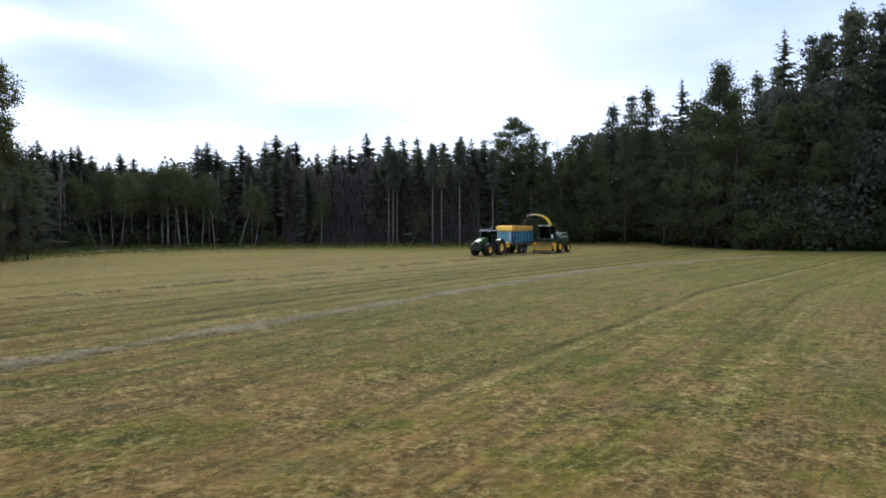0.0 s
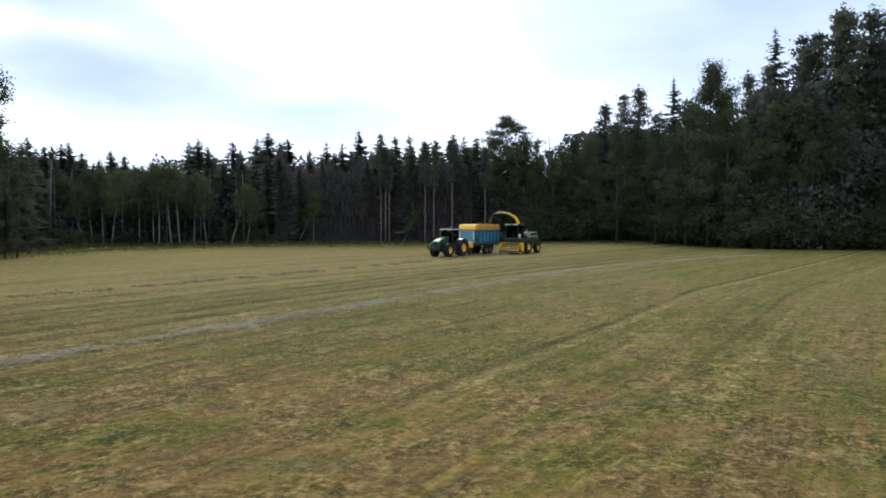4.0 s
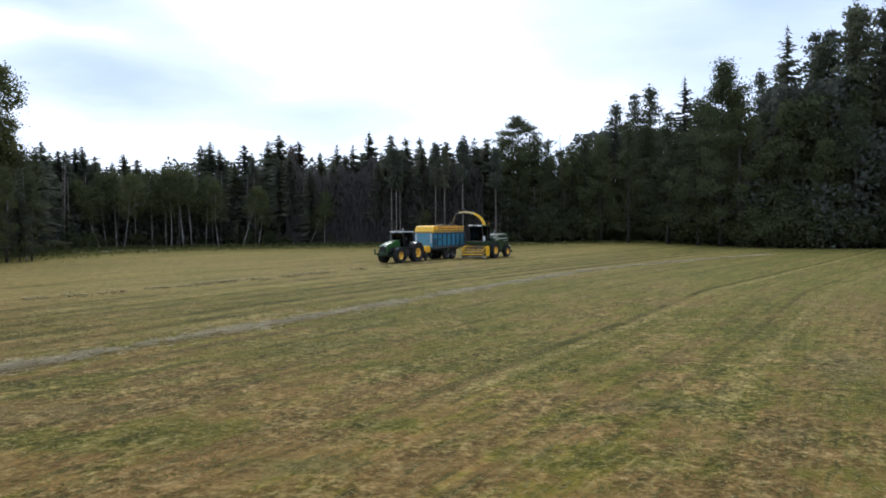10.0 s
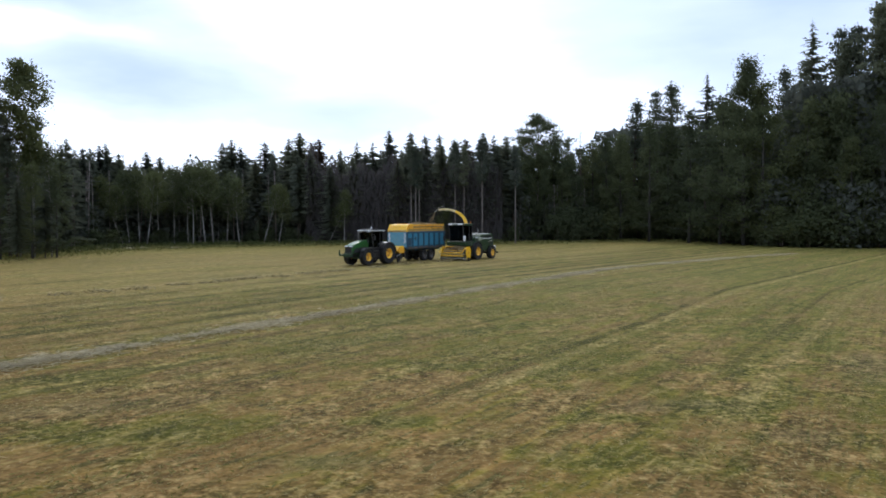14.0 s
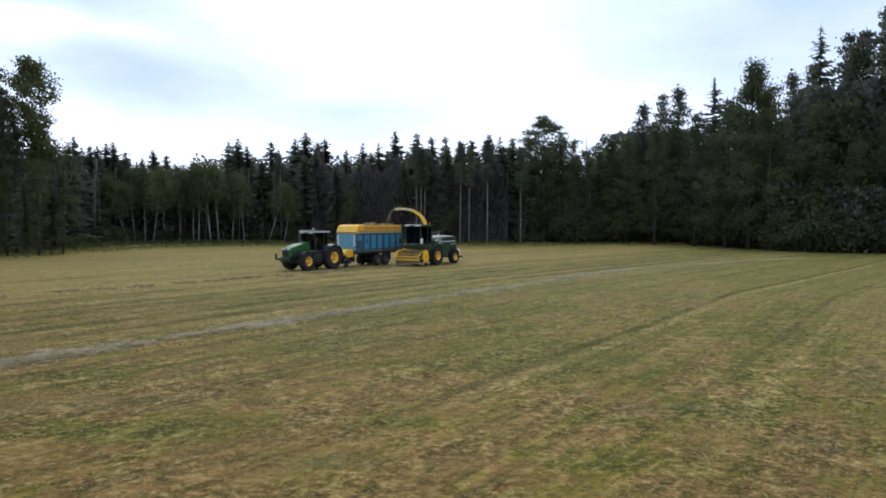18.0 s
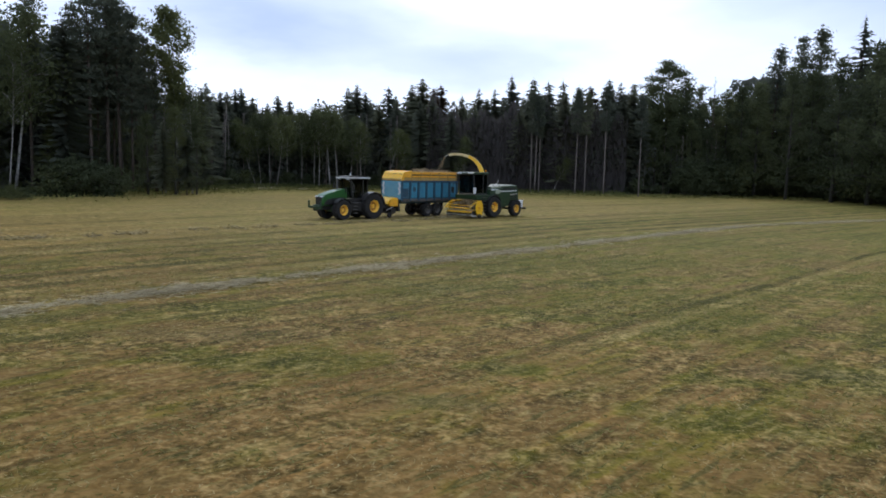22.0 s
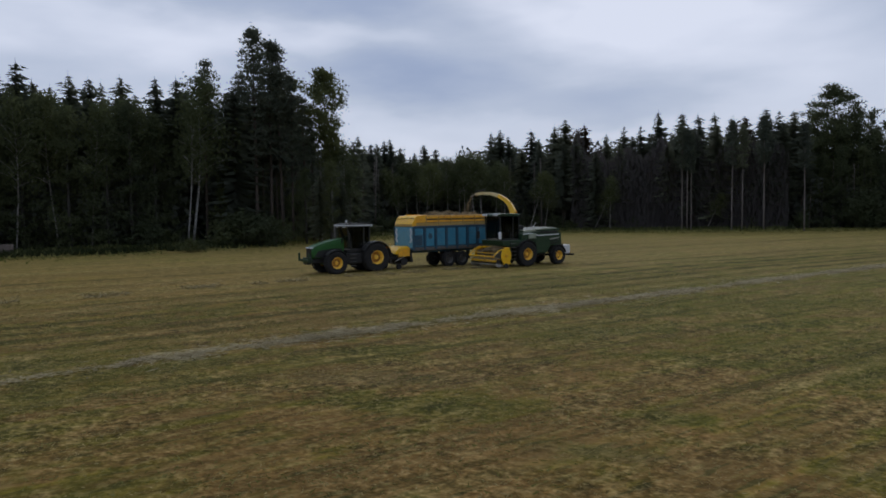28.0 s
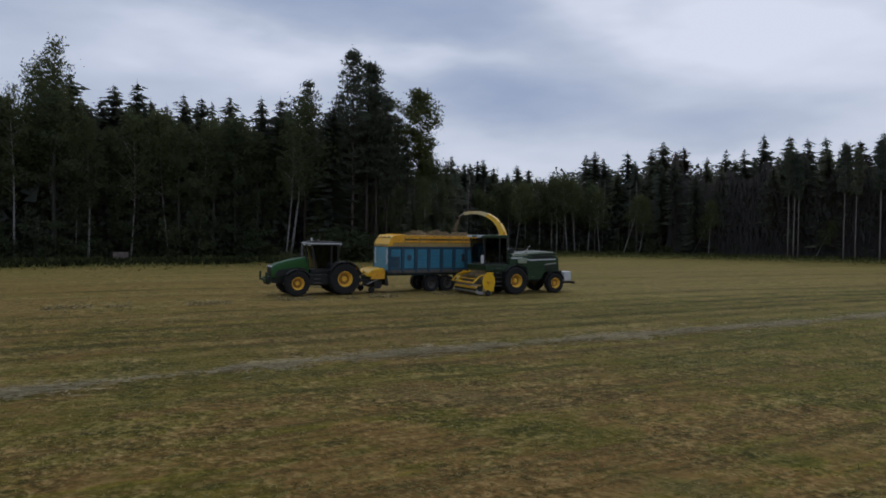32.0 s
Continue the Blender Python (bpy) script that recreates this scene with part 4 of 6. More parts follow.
# wheel dish: grime, and the recess's shade put into the darker orange
DISH_ORANGE = surface("grimy_shaded_dish", (0.42, 0.19, 0.02), (0.55, 0.28, 0.04), 4.0, 0.6, bump=0.05, dirt=0.6, dirt_col=(0.10, 0.055, 0.025))
DUSTY_STEEL = surface("dusty_pale_spout", (0.66, 0.50, 0.20), (0.76, 0.62, 0.34), 3.0, 0.6, bump=0.05, dirt=0.35, dirt_col=(0.28, 0.23, 0.14))
GLOSS_BLACK = surface("glossy_black_panel", (0.014, 0.015, 0.017), (0.024, 0.025, 0.027), 3.0, 0.28, bump=0.02, dirt=0.2, coat=0.3)
YELLOW = surface("yellow_paint", (0.95, 0.50, 0.010), (0.97, 0.57, 0.016), 2.5, 0.36, bump=0.02, dirt=0.3, coat=0.2)
ORANGE = surface("orange_yellow_boards", (0.92, 0.40, 0.012), (0.95, 0.48, 0.025), 2.0, 0.5, bump=0.05, dirt=0.45)
TAN = surface("dusty_tan_board", (0.42, 0.25, 0.06), (0.52, 0.34, 0.11), 2.0, 0.6, bump=0.05, dirt=0.4)
BLUE = surface("blue_paint", (0.028, 0.20, 0.31), (0.045, 0.26, 0.38), 2.0, 0.42, bump=0.03, dirt=0.35, dirt_col=(0.13, 0.15, 0.13))
DARK_BLUE = surface("dark_blue_frame", (0.010, 0.055, 0.095), (0.018, 0.08, 0.13), 2.0, 0.45, bump=0.03, dirt=0.3)
PALE_BLUE = surface("faded_light_blue_paint", (0.10, 0.31, 0.42), (0.16, 0.38, 0.48), 1.6, 0.45, bump=0.03, dirt=0.3, dirt_col=(0.28, 0.30, 0.26))
RUBBER = surface("dusty_black_rubber", (0.008, 0.008, 0.008), (0.017, 0.016, 0.015), 3.0, 0.9, bump=0.2, dirt=0.15, dirt_col=(0.07, 0.055, 0.04))
BLACK = surface("black_plastic", (0.009, 0.009, 0.010), (0.018, 0.018, 0.018), 3.0, 0.5, bump=0.03, dirt=0.12)
STEEL = surface("grey_steel", (0.10, 0.10, 0.10), (0.2, 0.19, 0.18), 4.0, 0.5, 0.7, bump=0.05, dirt=0.4)
PALE_STEEL = surface("bright_worn_steel", (0.42, 0.41, 0.38), (0.6, 0.58, 0.54), 4.0, 0.4, 0.6, bump=0.05, dirt=0.3)
WHITE = surface("white_plastic", (0.62, 0.63, 0.64), (0.75, 0.76, 0.77), 2.0, 0.45, bump=0.02, dirt=0.25, dirt_col=(0.35, 0.32, 0.25))
SEAT = surface("dark_seat_fabric", (0.02, 0.02, 0.022), (0.04, 0.04, 0.04), 6.0, 0.9)
AMBER = surface("amber_lens", (0.8, 0.25, 0.01), (0.85, 0.3, 0.02), 6.0, 0.2)
LAMP = surface("clear_lamp_lens", (0.55, 0.57, 0.6), (0.75, 0.77, 0.8), 8.0, 0.15)


def glass_material():
    m, nt, b, n, link = shader("tinted_cab_glass")
    co = n("ShaderNodeTexCoord").outputs["Object"]
    smear = noise_node(n, link, co, 3.0, 4)
    mr = n("ShaderNodeMapRange")
    for k, v in zip(("To Min", "To Max"), (0.0, 0.05)):
        mr.inputs[k].default_value = v
    link(smear, mr.inputs[0])
    link(mr.outputs[0], b.inputs["Roughness"])
    b.inputs["Base Color"].default_value = (0.17, 0.19, 0.185, 1)
    b.inputs["Transmission Weight"].default_value = 1.0
    b.inputs["IOR"].default_value = 1.3
    return m


GLASS = glass_material()


def part(name, bm, material, parent, label="", smooth=False, at=None):
    me = bpy.data.meshes.new(name)
    bmesh.ops.recalc_face_normals(bm, faces=bm.faces)
    bm.to_mesh(me)
    bm.free()
    me.materials.append(material)
    if smooth:
        me.polygons.foreach_set("use_smooth", [True] * len(me.polygons))
    ob = new(name, me)
    ob.parent = parent
    if at is not None:
        ob.matrix_basis = at
    if label:
        ob["label"] = label
    return ob


def join(*bms):
    """Several bmeshes as one."""
    base = bms[0]
    for other in bms[1:]:
        me = bpy.data.meshes.new("joint")
        other.to_mesh(me)
        other.free()
        base.from_mesh(me)
        bpy.data.meshes.remove(me)
    return base


def bevelled(bm, width, segments=2):
    if width:
        edges = [e for e in bm.edges if len(e.link_faces) == 2 and e.calc_face_angle(0) > 0.35]
        bmesh.ops.bevel(bm, geom=edges, offset=width, segments=segments, affect="EDGES", profile=0.6, clamp_overlap=True)
    return bm


def box(x0, x1, y0, y1, z0, z1, bevel=0.015, segments=2):
    bm = bmesh.new()
    bmesh.ops.create_cube(bm, size=1.0, matrix=Matrix.LocRotScale(((x0 + x1) / 2, (y0 + y1) / 2, (z0 + z1) / 2), None, (abs(x1 - x0), abs(y1 - y0), abs(z1 - z0))))
    return bevelled(bm, bevel, segments)


def prism(profile, y0, y1, bevel=0.02, segments=2):
    """A side profile in x and z, carried from y0 to y1."""
    bm = bmesh.new()
    a = [bm.verts.new((x, y0, z)) for x, z in profile]
    b = [bm.verts.new((x, y1, z)) for x, z in profile]
    n = len(profile)
    bm.faces.new(a)
    bm.faces.new(b[::-1])
    for i in range(n):
        j = (i + 1) % n
        bm.faces.new((a[j], a[i], b[i], b[j]))
    bmesh.ops.recalc_face_normals(bm, faces=bm.faces)
    return bevelled(bm, bevel, segments)


def lathe(profile, sides=28, axis="Y", caps=True):
    """A profile of radius and height, turned about an axis."""
    bm = bmesh.new()
    rings = []
    for r, h in profile:
        ring = []
        for k in range(sides):
            a = 2 * math.pi * k / sides
            ring.append(bm.verts.new((r * math.cos(a), h, r * math.sin(a)) if axis == "Y" else (r * math.cos(a), r * math.sin(a), h)))
        rings.append(ring)
    for p, q in zip(rings, rings[1:]):
        for k in range(sides):
            bm.faces.new((p[k], p[(k + 1) % sides], q[(k + 1) % sides], q[k]))
    if caps:
        bm.faces.new(rings[0])
        bm.faces.new(rings[-1])
    return bm


def moved(bm, m):
    bmesh.ops.transform(bm, matrix=m, verts=bm.verts)
    return bm


def pipe(points, r, sides=8):
    s = Shape()
    s.tube(points, [r] * len(points) if not isinstance(r, (list, tuple)) else r, sides)
    bm = bmesh.new()
    v = [bm.verts.new(p) for p in np.concatenate(s.v)]
    for f in s.f:
        try:
            bm.faces.new([v[i] for i in f])
        except ValueError:
            pass
    return bm


def arc_shell(cx, cz, r0, r1, a0, a1, y0, y1, steps=12, bevel=0.012):
    """A curved mudguard round (cx, cz)."""
    outer = [(cx + r1 * math.cos(radians(a0 + (a1 - a0) * i / steps)), cz + r1 * math.sin(radians(a0 + (a1 - a0) * i / steps))) for i in range(steps + 1)]
    inner = [(cx + r0 * math.cos(radians(a0 + (a1 - a0) * i / steps)), cz + r0 * math.sin(radians(a0 + (a1 - a0) * i / steps))) for i in range(steps + 1)]
    return prism(outer + inner[::-1], y0, y1, bevel, segments=1)


WHEELS = []


def wheel(parent, x, y, r, width, rim_r, rim_material, lugs=22, label=""):
    """A wheel: the hub, which turns, with its tyre and its rim."""
    side = 1 if y > 0 else -1
    hub = part("wheel", lathe([(0.02, -0.1), (rim_r * 0.36, -0.1), (rim_r * 0.38, width * 0.2), (rim_r * 0.3, width * 0.27), (0.02, width * 0.27)], 14), rim_material, parent, label)
    bolts = [moved(lathe([(0.018, 0), (0.018, 0.05), (0.004, 0.055)], 6), pose(rim_r * 0.44 * math.cos(k * 0.785), width * 0.15, rim_r * 0.44 * math.sin(k * 0.785))) for k in range(8)]
    tagged(part("wheel_bolts", join(*bolts), STEEL, hub), kind="stuff")
    w = width / 2
    tyre = lathe([(rim_r, -w * 0.72), (rim_r * 1.04, -w * 0.9), (r * 0.80, -w * 1.02), (r * 0.93, -w * 0.97), (r * 0.965, -w * 0.8), (r * 0.97, 0), (r * 0.965, w * 0.8), (r * 0.93, w * 0.97), (r * 0.80, w * 1.02), (rim_r * 1.04, w * 0.9), (rim_r, w * 0.72)], 36, caps=False)
    blocks = []
    for k in range(lugs):
        a = 2 * math.pi * k / lugs
        for sgn in (-1, 1):
            lug = box(-0.035 * r, 0.035 * r, 0, w * 0.98, r * 0.95, r, 0, 1)
            lug = moved(lug, Matrix.Rotation(a + (0.5 * math.pi * 2 / lugs if sgn > 0 else 0), 4, "Y") @ Matrix.Rotation(0.0, 4, "X") @ (Matrix.Rotation(radians(32 * sgn), 4, "Z") @ Matrix.Diagonal((1, sgn, 1, 1))))
            blocks.append(lug)
    part("tyre", join(tyre, *blocks), RUBBER, hub, "dusty black treaded tyre")
    yellow = rim_material is RIM_YELLOW
    dish = lathe([(0.02, w * 0.1), (rim_r * 0.52, w * 0.1), (rim_r * 0.6, w * 0.2), (rim_r * 0.78, w * 0.22), (rim_r * 0.78, w * 0.1), (rim_r * 0.5, w * 0.02), (0.02, w * 0.02)], 30)
    part("rim_dish", dish, DISH_ORANGE if yellow else rim_material, hub, "grimy orange wheel dish, darkened for shade inside the rim" if yellow else "grey steel wheel dish")
    lip = lathe([(rim_r * 0.76, w * 0.2), (rim_r * 0.82, w * 0.3), (rim_r * 0.88, w * 0.55), (rim_r * 1.05, w * 0.86), (rim_r * 1.07, w * 0.9), (rim_r * 1.0, w * 0.92), (rim_r * 0.84, w * 0.45), (rim_r * 0.76, w * 0.12)], 30, caps=False)
    part("rim", lip, rim_material, hub, "yellow wheel rim" if yellow else "grey steel wheel rim")
    WHEELS.append((hub, (x, y, r), r, side))
    hub.matrix_basis = pose(x, y, r, 0, 0, 0 if side > 0 else 180)
    return hub


def pane(name, x0, x1, y0, y1, z0, z1, parent, label=""):
    ob = part(name, box(x0, x1, y0, y1, z0, z1, 0), GLASS, parent, label)
    ob.visible_shadow = False
    return ob


def cabin(root, x0, x1, half, z0, z1, slope, post):
    """A driver's cabin of posts and glass panes with a seat and a wheel inside."""
    for sy in (1, -1):
        yo = half * sy
        for xa, xb in ((x0, x0), ((x0 + x1) / 2 - 0.25, (x0 + x1) / 2 - 0.3), (x1, x1 - slope)):
            part("cab_post", pipe([(xa, yo, z0), (xb, yo * 0.97, z1)], post, 6), BLACK, root)
        part("cab_sill", box(x0, x1, yo - 0.04, yo + 0.04, z0 - 0.08, z0 + 0.04), BLACK, root)
        mid = (x0 + x1) / 2 - 0.27
        pane("side_window", x0 + 0.06, mid - 0.05, yo - 0.008, yo + 0.008, z0 + 0.05, z1 - 0.03, root)
        dw = pane("door_window", mid + 0.05, x1 - 0.07 - max(slope, 0) * 0.4, yo - 0.008, yo + 0.008, z0 + 0.05, z1 - 0.03, root, "tinted glass cab door")
        part("door_handle", box(mid + 0.12, mid + 0.26, yo + 0.012 * sy, yo + 0.05 * sy, z0 + 0.32, z0 + 0.37, 0.006), BLACK, dw)
    w = half - 0.07
    wind = pane("windscreen", -0.008, 0.008, -w, w, z0 + 0.05, z1 - 0.03, root, "large tinted windscreen")
    if slope:
        wind.matrix_basis = Matrix.Translation((x1, 0, z0)) @ Matrix.Rotation(-math.atan2(slope, z1 - z0), 4, "Y") @ Matrix.Translation((0, 0, -z0))
    else:
        wind.matrix_basis = Matrix.Translation((x1, 0, 0))
    part("wiper", pipe([(x1 + 0.02, 0.1, z0 + 0.1), (x1 - slope * 0.5 + 0.03, 0.3, z0 + (z1 - z0) * 0.6)], 0.012, 4), BLACK, root)
    pane("rear_window", x0 - 0.008, x0 + 0.008, -w, w, z0 + 0.05, z1 - 0.03, root)
    part("cab_floor", box(x0, x1, -half, half, z0 - 0.1, z0 - 0.02, 0.01), BLACK, root)
    mid = (x0 + x1) / 2 - 0.25
    seat = part("driver_seat", join(box(mid - 0.25, mid + 0.25, -0.25, 0.25, z0 + 0.35, z0 + 0.48, 0.04), box(mid - 0.32, mid - 0.2, -0.24, 0.24, z0 + 0.45, z0 + 1.1, 0.05)), SEAT, root, "empty dark driver's seat")
    part("seat_base", box(mid - 0.16, mid + 0.16, -0.16, 0.16, z0 - 0.02, z0 + 0.36, 0.02), BLACK, seat)
    column = part("steering_column", pipe([(x1 - 0.35, 0, z0), (x1 - 0.5, 0, z0 + 0.75)], 0.05, 6), BLACK, root)
    ring = [(math.cos(a) * 0.2, math.sin(a) * 0.2, 0) for a in np.linspace(0, 2 * math.pi, 17)]
    part("steering_wheel", moved(pipe(ring, 0.016, 5), Matrix.Translation((x1 - 0.52, 0, z0 + 0.78)) @ Matrix.Rotation(radians(-30), 4, "Y")), BLACK, column)


# ---- the tractor: x ahead of its rear axle, y to its left ----
def build_tractor():
    root = new("tractor")
    tagged(root, "green tractor with yellow rims pulling a trailer over the meadow", "tractor")
    hood = part("hood", prism([(2.12, 1.32), (2.12, 2.42), (2.9, 2.32), (3.6, 2.17), (4.2, 1.99), (4.46, 1.86), (4.56, 1.66), (4.52, 1.12), (3.6, 1.12), (3.4, 1.32)], -0.47, 0.47, 0.11, segments=3), GREEN, root, "glossy green hood sloping to the front", True)
    for s in (1, -1):
        part("side_grille", prism([(2.3, 1.34), (2.3, 1.72), (3.0, 1.74), (4.1, 1.62), (4.40, 1.2), (3.6, 1.16)], s * 0.468 - 0.004, s * 0.468 + 0.008, 0), BLACK, hood, "black side panel with cooling slots")
        part("hood_ridge", prism([(2.2, 2.36), (2.2, 2.40), (3.6, 2.13), (4.3, 1.91), (4.28, 1.87), (3.58, 2.09)], s * 0.462 - 0.004, s * 0.462 + 0.012, 0), GREEN, hood)
    part("front_grille", box(4.5, 4.585, -0.36, 0.36, 1.2, 1.78, 0.03), BLACK, hood)
    for s in (1, -1):
        part("headlight", box(4.44, 4.585, 0.16 * s, 0.43 * s, 1.78, 1.87, 0.03), LAMP, hood, "clear wide headlight")
    part("frame_rail", box(0.2, 4.45, -0.3, 0.3, 0.78, 1.34, 0.05), BLACK, root)
    part("engine_block", box(2.2, 3.6, -0.36, 0.36, 0.62, 1.3, 0.05), DARK_GREEN, root)
    part("gearbox", box(-0.45, 2.2, -0.36, 0.36, 0.62, 1.45, 0.06), DARK_GREEN, root)
    part("rear_axle", moved(lathe([(0.17, -0.95), (0.2, -0.4), (0.3, -0.25), (0.3, 0.25), (0.2, 0.4), (0.17, 0.95)], 16), pose(0, 0, 1.02)), DARK_GREEN, root)
    part("front_axle", moved(lathe([(0.12, -0.9), (0.14, -0.35), (0.22, -0.15), (0.22, 0.15), (0.14, 0.35), (0.12, 0.9)], 14), pose(3.05, 0, 0.79)), DARK_GREEN, root)
    weight = part("front_weight_carrier", join(box(4.45, 4.85, -0.34, 0.34, 0.82, 1.2, 0.03), box(4.83, 4.95, -0.82, 0.82, 0.92, 1.1, 0.03)), DARK_GREEN, root)
    for s in (1, -1):
        part("carrier_upright", box(4.85, 4.97, 0.70 * s, 0.82 * s, 0.92, 1.5, 0.02), DARK_GREEN, weight)
    for k in range(6):
        part("weight_plate", box(4.55, 4.81, -0.36 + k * 0.125, -0.26 + k * 0.125, 0.72, 1.16, 0.02), BLACK, weight)
    wheel(root, 0, 1.0, 1.02, 0.72, 0.47, RIM_YELLOW, 22, "large rear tractor wheel")
    wheel(root, 0, -1.0, 1.02, 0.72, 0.47, RIM_YELLOW, 22, "large rear tractor wheel")
    wheel(root, 3.05, 0.98, 0.79, 0.58, 0.38, RIM_YELLOW, 20, "smaller front tractor wheel")
    wheel(root, 3.05, -0.98, 0.79, 0.58, 0.38, RIM_YELLOW, 20, "smaller front tractor wheel")
    cabin(root, 0.3, 1.74, 0.76, 1.62, 3.2, -0.28, 0.05)
    part("cab_lower_panel", prism([(0.25, 1.4), (0.25, 1.62), (2.05, 1.62), (2.05, 1.4)], -0.76, 0.76, 0.03), BLACK, root)
    roof = part("roof", prism([(0.14, 3.18), (0.08, 3.3), (2.17, 3.32), (2.2, 3.22), (2.0, 3.14)], -0.8, 0.8, 0.02), BLACK, root, "black cab roof with a pale band round it")
    part("roof_cap", prism([(0.1, 3.31), (2.19, 3.33), (2.15, 3.38), (1.9, 3.41), (0.3, 3.395), (0.12, 3.36)], -0.82, 0.82, 0.012), BLACK, roof, "dark roof top")
    part("roof_band", prism([(0.06, 3.22), (0.06, 3.305), (2.22, 3.32), (2.22, 3.235)], -0.835, 0.835, 0.008), WHITE, roof, "pale band of lamps and trim round the roof")
    for y in (0.66, 0.42, -0.42, -0.66):
        part("work_light", box(2.1, 2.18, y - 0.08, y + 0.08, 3.13, 3.22, 0.015), LAMP, roof)
        part("rear_light", box(0.06, 0.13, y - 0.07, y + 0.07, 3.14, 3.23, 0.015), LAMP, roof)
    part("beacon", moved(lathe([(0.06, 0), (0.065, 0.12), (0.05, 0.17), (0.01, 0.18)], 12, "Z"), pose(2.08, 0.78, 3.46)), LAMP, roof, "small pale roof beacon")
    part("beacon_stalk", pipe([(2.08, 0.78, 3.3), (2.08, 0.78, 3.47)], 0.02, 6), BLACK, roof)
    part("receiver_dome", moved(lathe([(0.14, 0), (0.14, 0.05), (0.08, 0.11), (0.01, 0.12)], 14, "Z"), pose(1.4, 0, 3.39)), BLACK, roof)
    part("aerial", pipe([(0.2, -0.6, 3.4), (0.1, -0.62, 4.0)], 0.008, 4), BLACK, roof)
    for s in (1, -1):
        part("rear_fender", join(arc_shell(0, 1.02, 1.1, 1.15, 28, 172, 0.62 * s, 1.38 * s), box(-0.75, 0.95, 0.6 * s, 0.64 * s, 1.3, 2.05, 0.01)), GLOSS_BLACK, root, "black curved rear mudguard")
        part("front_fender", arc_shell(3.05, 0.79, 0.86, 0.9, 40, 150, 0.72 * s, 1.26 * s, 8), BLACK, root)
        part("mirror_arm", pipe([(2.0, 0.84 * s, 2.9), (2.1, 1.18 * s, 2.92), (2.1, 1.22 * s, 2.75)], 0.016, 5), BLACK, root)
        part("mirror", box(2.07, 2.13, 1.12 * s, 1.32 * s, 2.38, 2.76, 0.025), BLACK, root)
        part("tail_light", box(-0.82, -0.76, 0.95 * s, 1.25 * s, 1.62, 1.74, 0.01), AMBER, root)
        part("lift_arm", pipe([(-0.3, 0.42 * s, 0.75), (-1.1, 0.45 * s, 0.62)], 0.05, 6), BLACK, root)
        part("lift_rod", pipe([(-0.35, 0.42 * s, 1.35), (-0.95, 0.45 * s, 0.66)], 0.03, 6), STEEL, root)
    part("fuel_tank", box(0.95, 2.25, 0.42, 0.92, 0.62, 1.36, 0.1, 3), BLACK, root)
    part("tool_box", box(0.95, 2.25, -0.9, -0.42, 0.62, 1.36, 0.1, 3), BLACK, root)
    for k in range(4):
        part("cab_step", box(1.5, 1.95, 0.9, 1.08, 0.5 + 0.26 * k, 0.54 + 0.26 * k, 0.008), STEEL, root)
    part("hand_rail", pipe([(2.05, 0.98, 1.3), (2.08, 1.0, 1.9), (2.05, 0.9, 2.3)], 0.016, 5), BLACK, root)
    part("exhaust_stack", pipe([(2.2, -0.7, 2.1), (2.2, -0.72, 3.1), (2.12, -0.74, 3.3)], [0.1, 0.09, 0.06], 10), STEEL, root, "grey exhaust stack beside the cab")
    part("air_intake", pipe([(2.3, 0.48, 2.1), (2.3, 0.5, 2.5)], 0.05, 8), BLACK, root)
    part("drawbar_hitch", box(-0.95, -0.3, -0.16, 0.16, 0.5, 0.72, 0.03), BLACK, root)
    return root


# ---- the trailer: x ahead of its pair of axles ----
BOX_FRONT, BOX_REAR, FLOOR_Z, SIDE_TOP, BOARD_TOP = 3.88, -3.0, 1.48, 3.04, 3.80


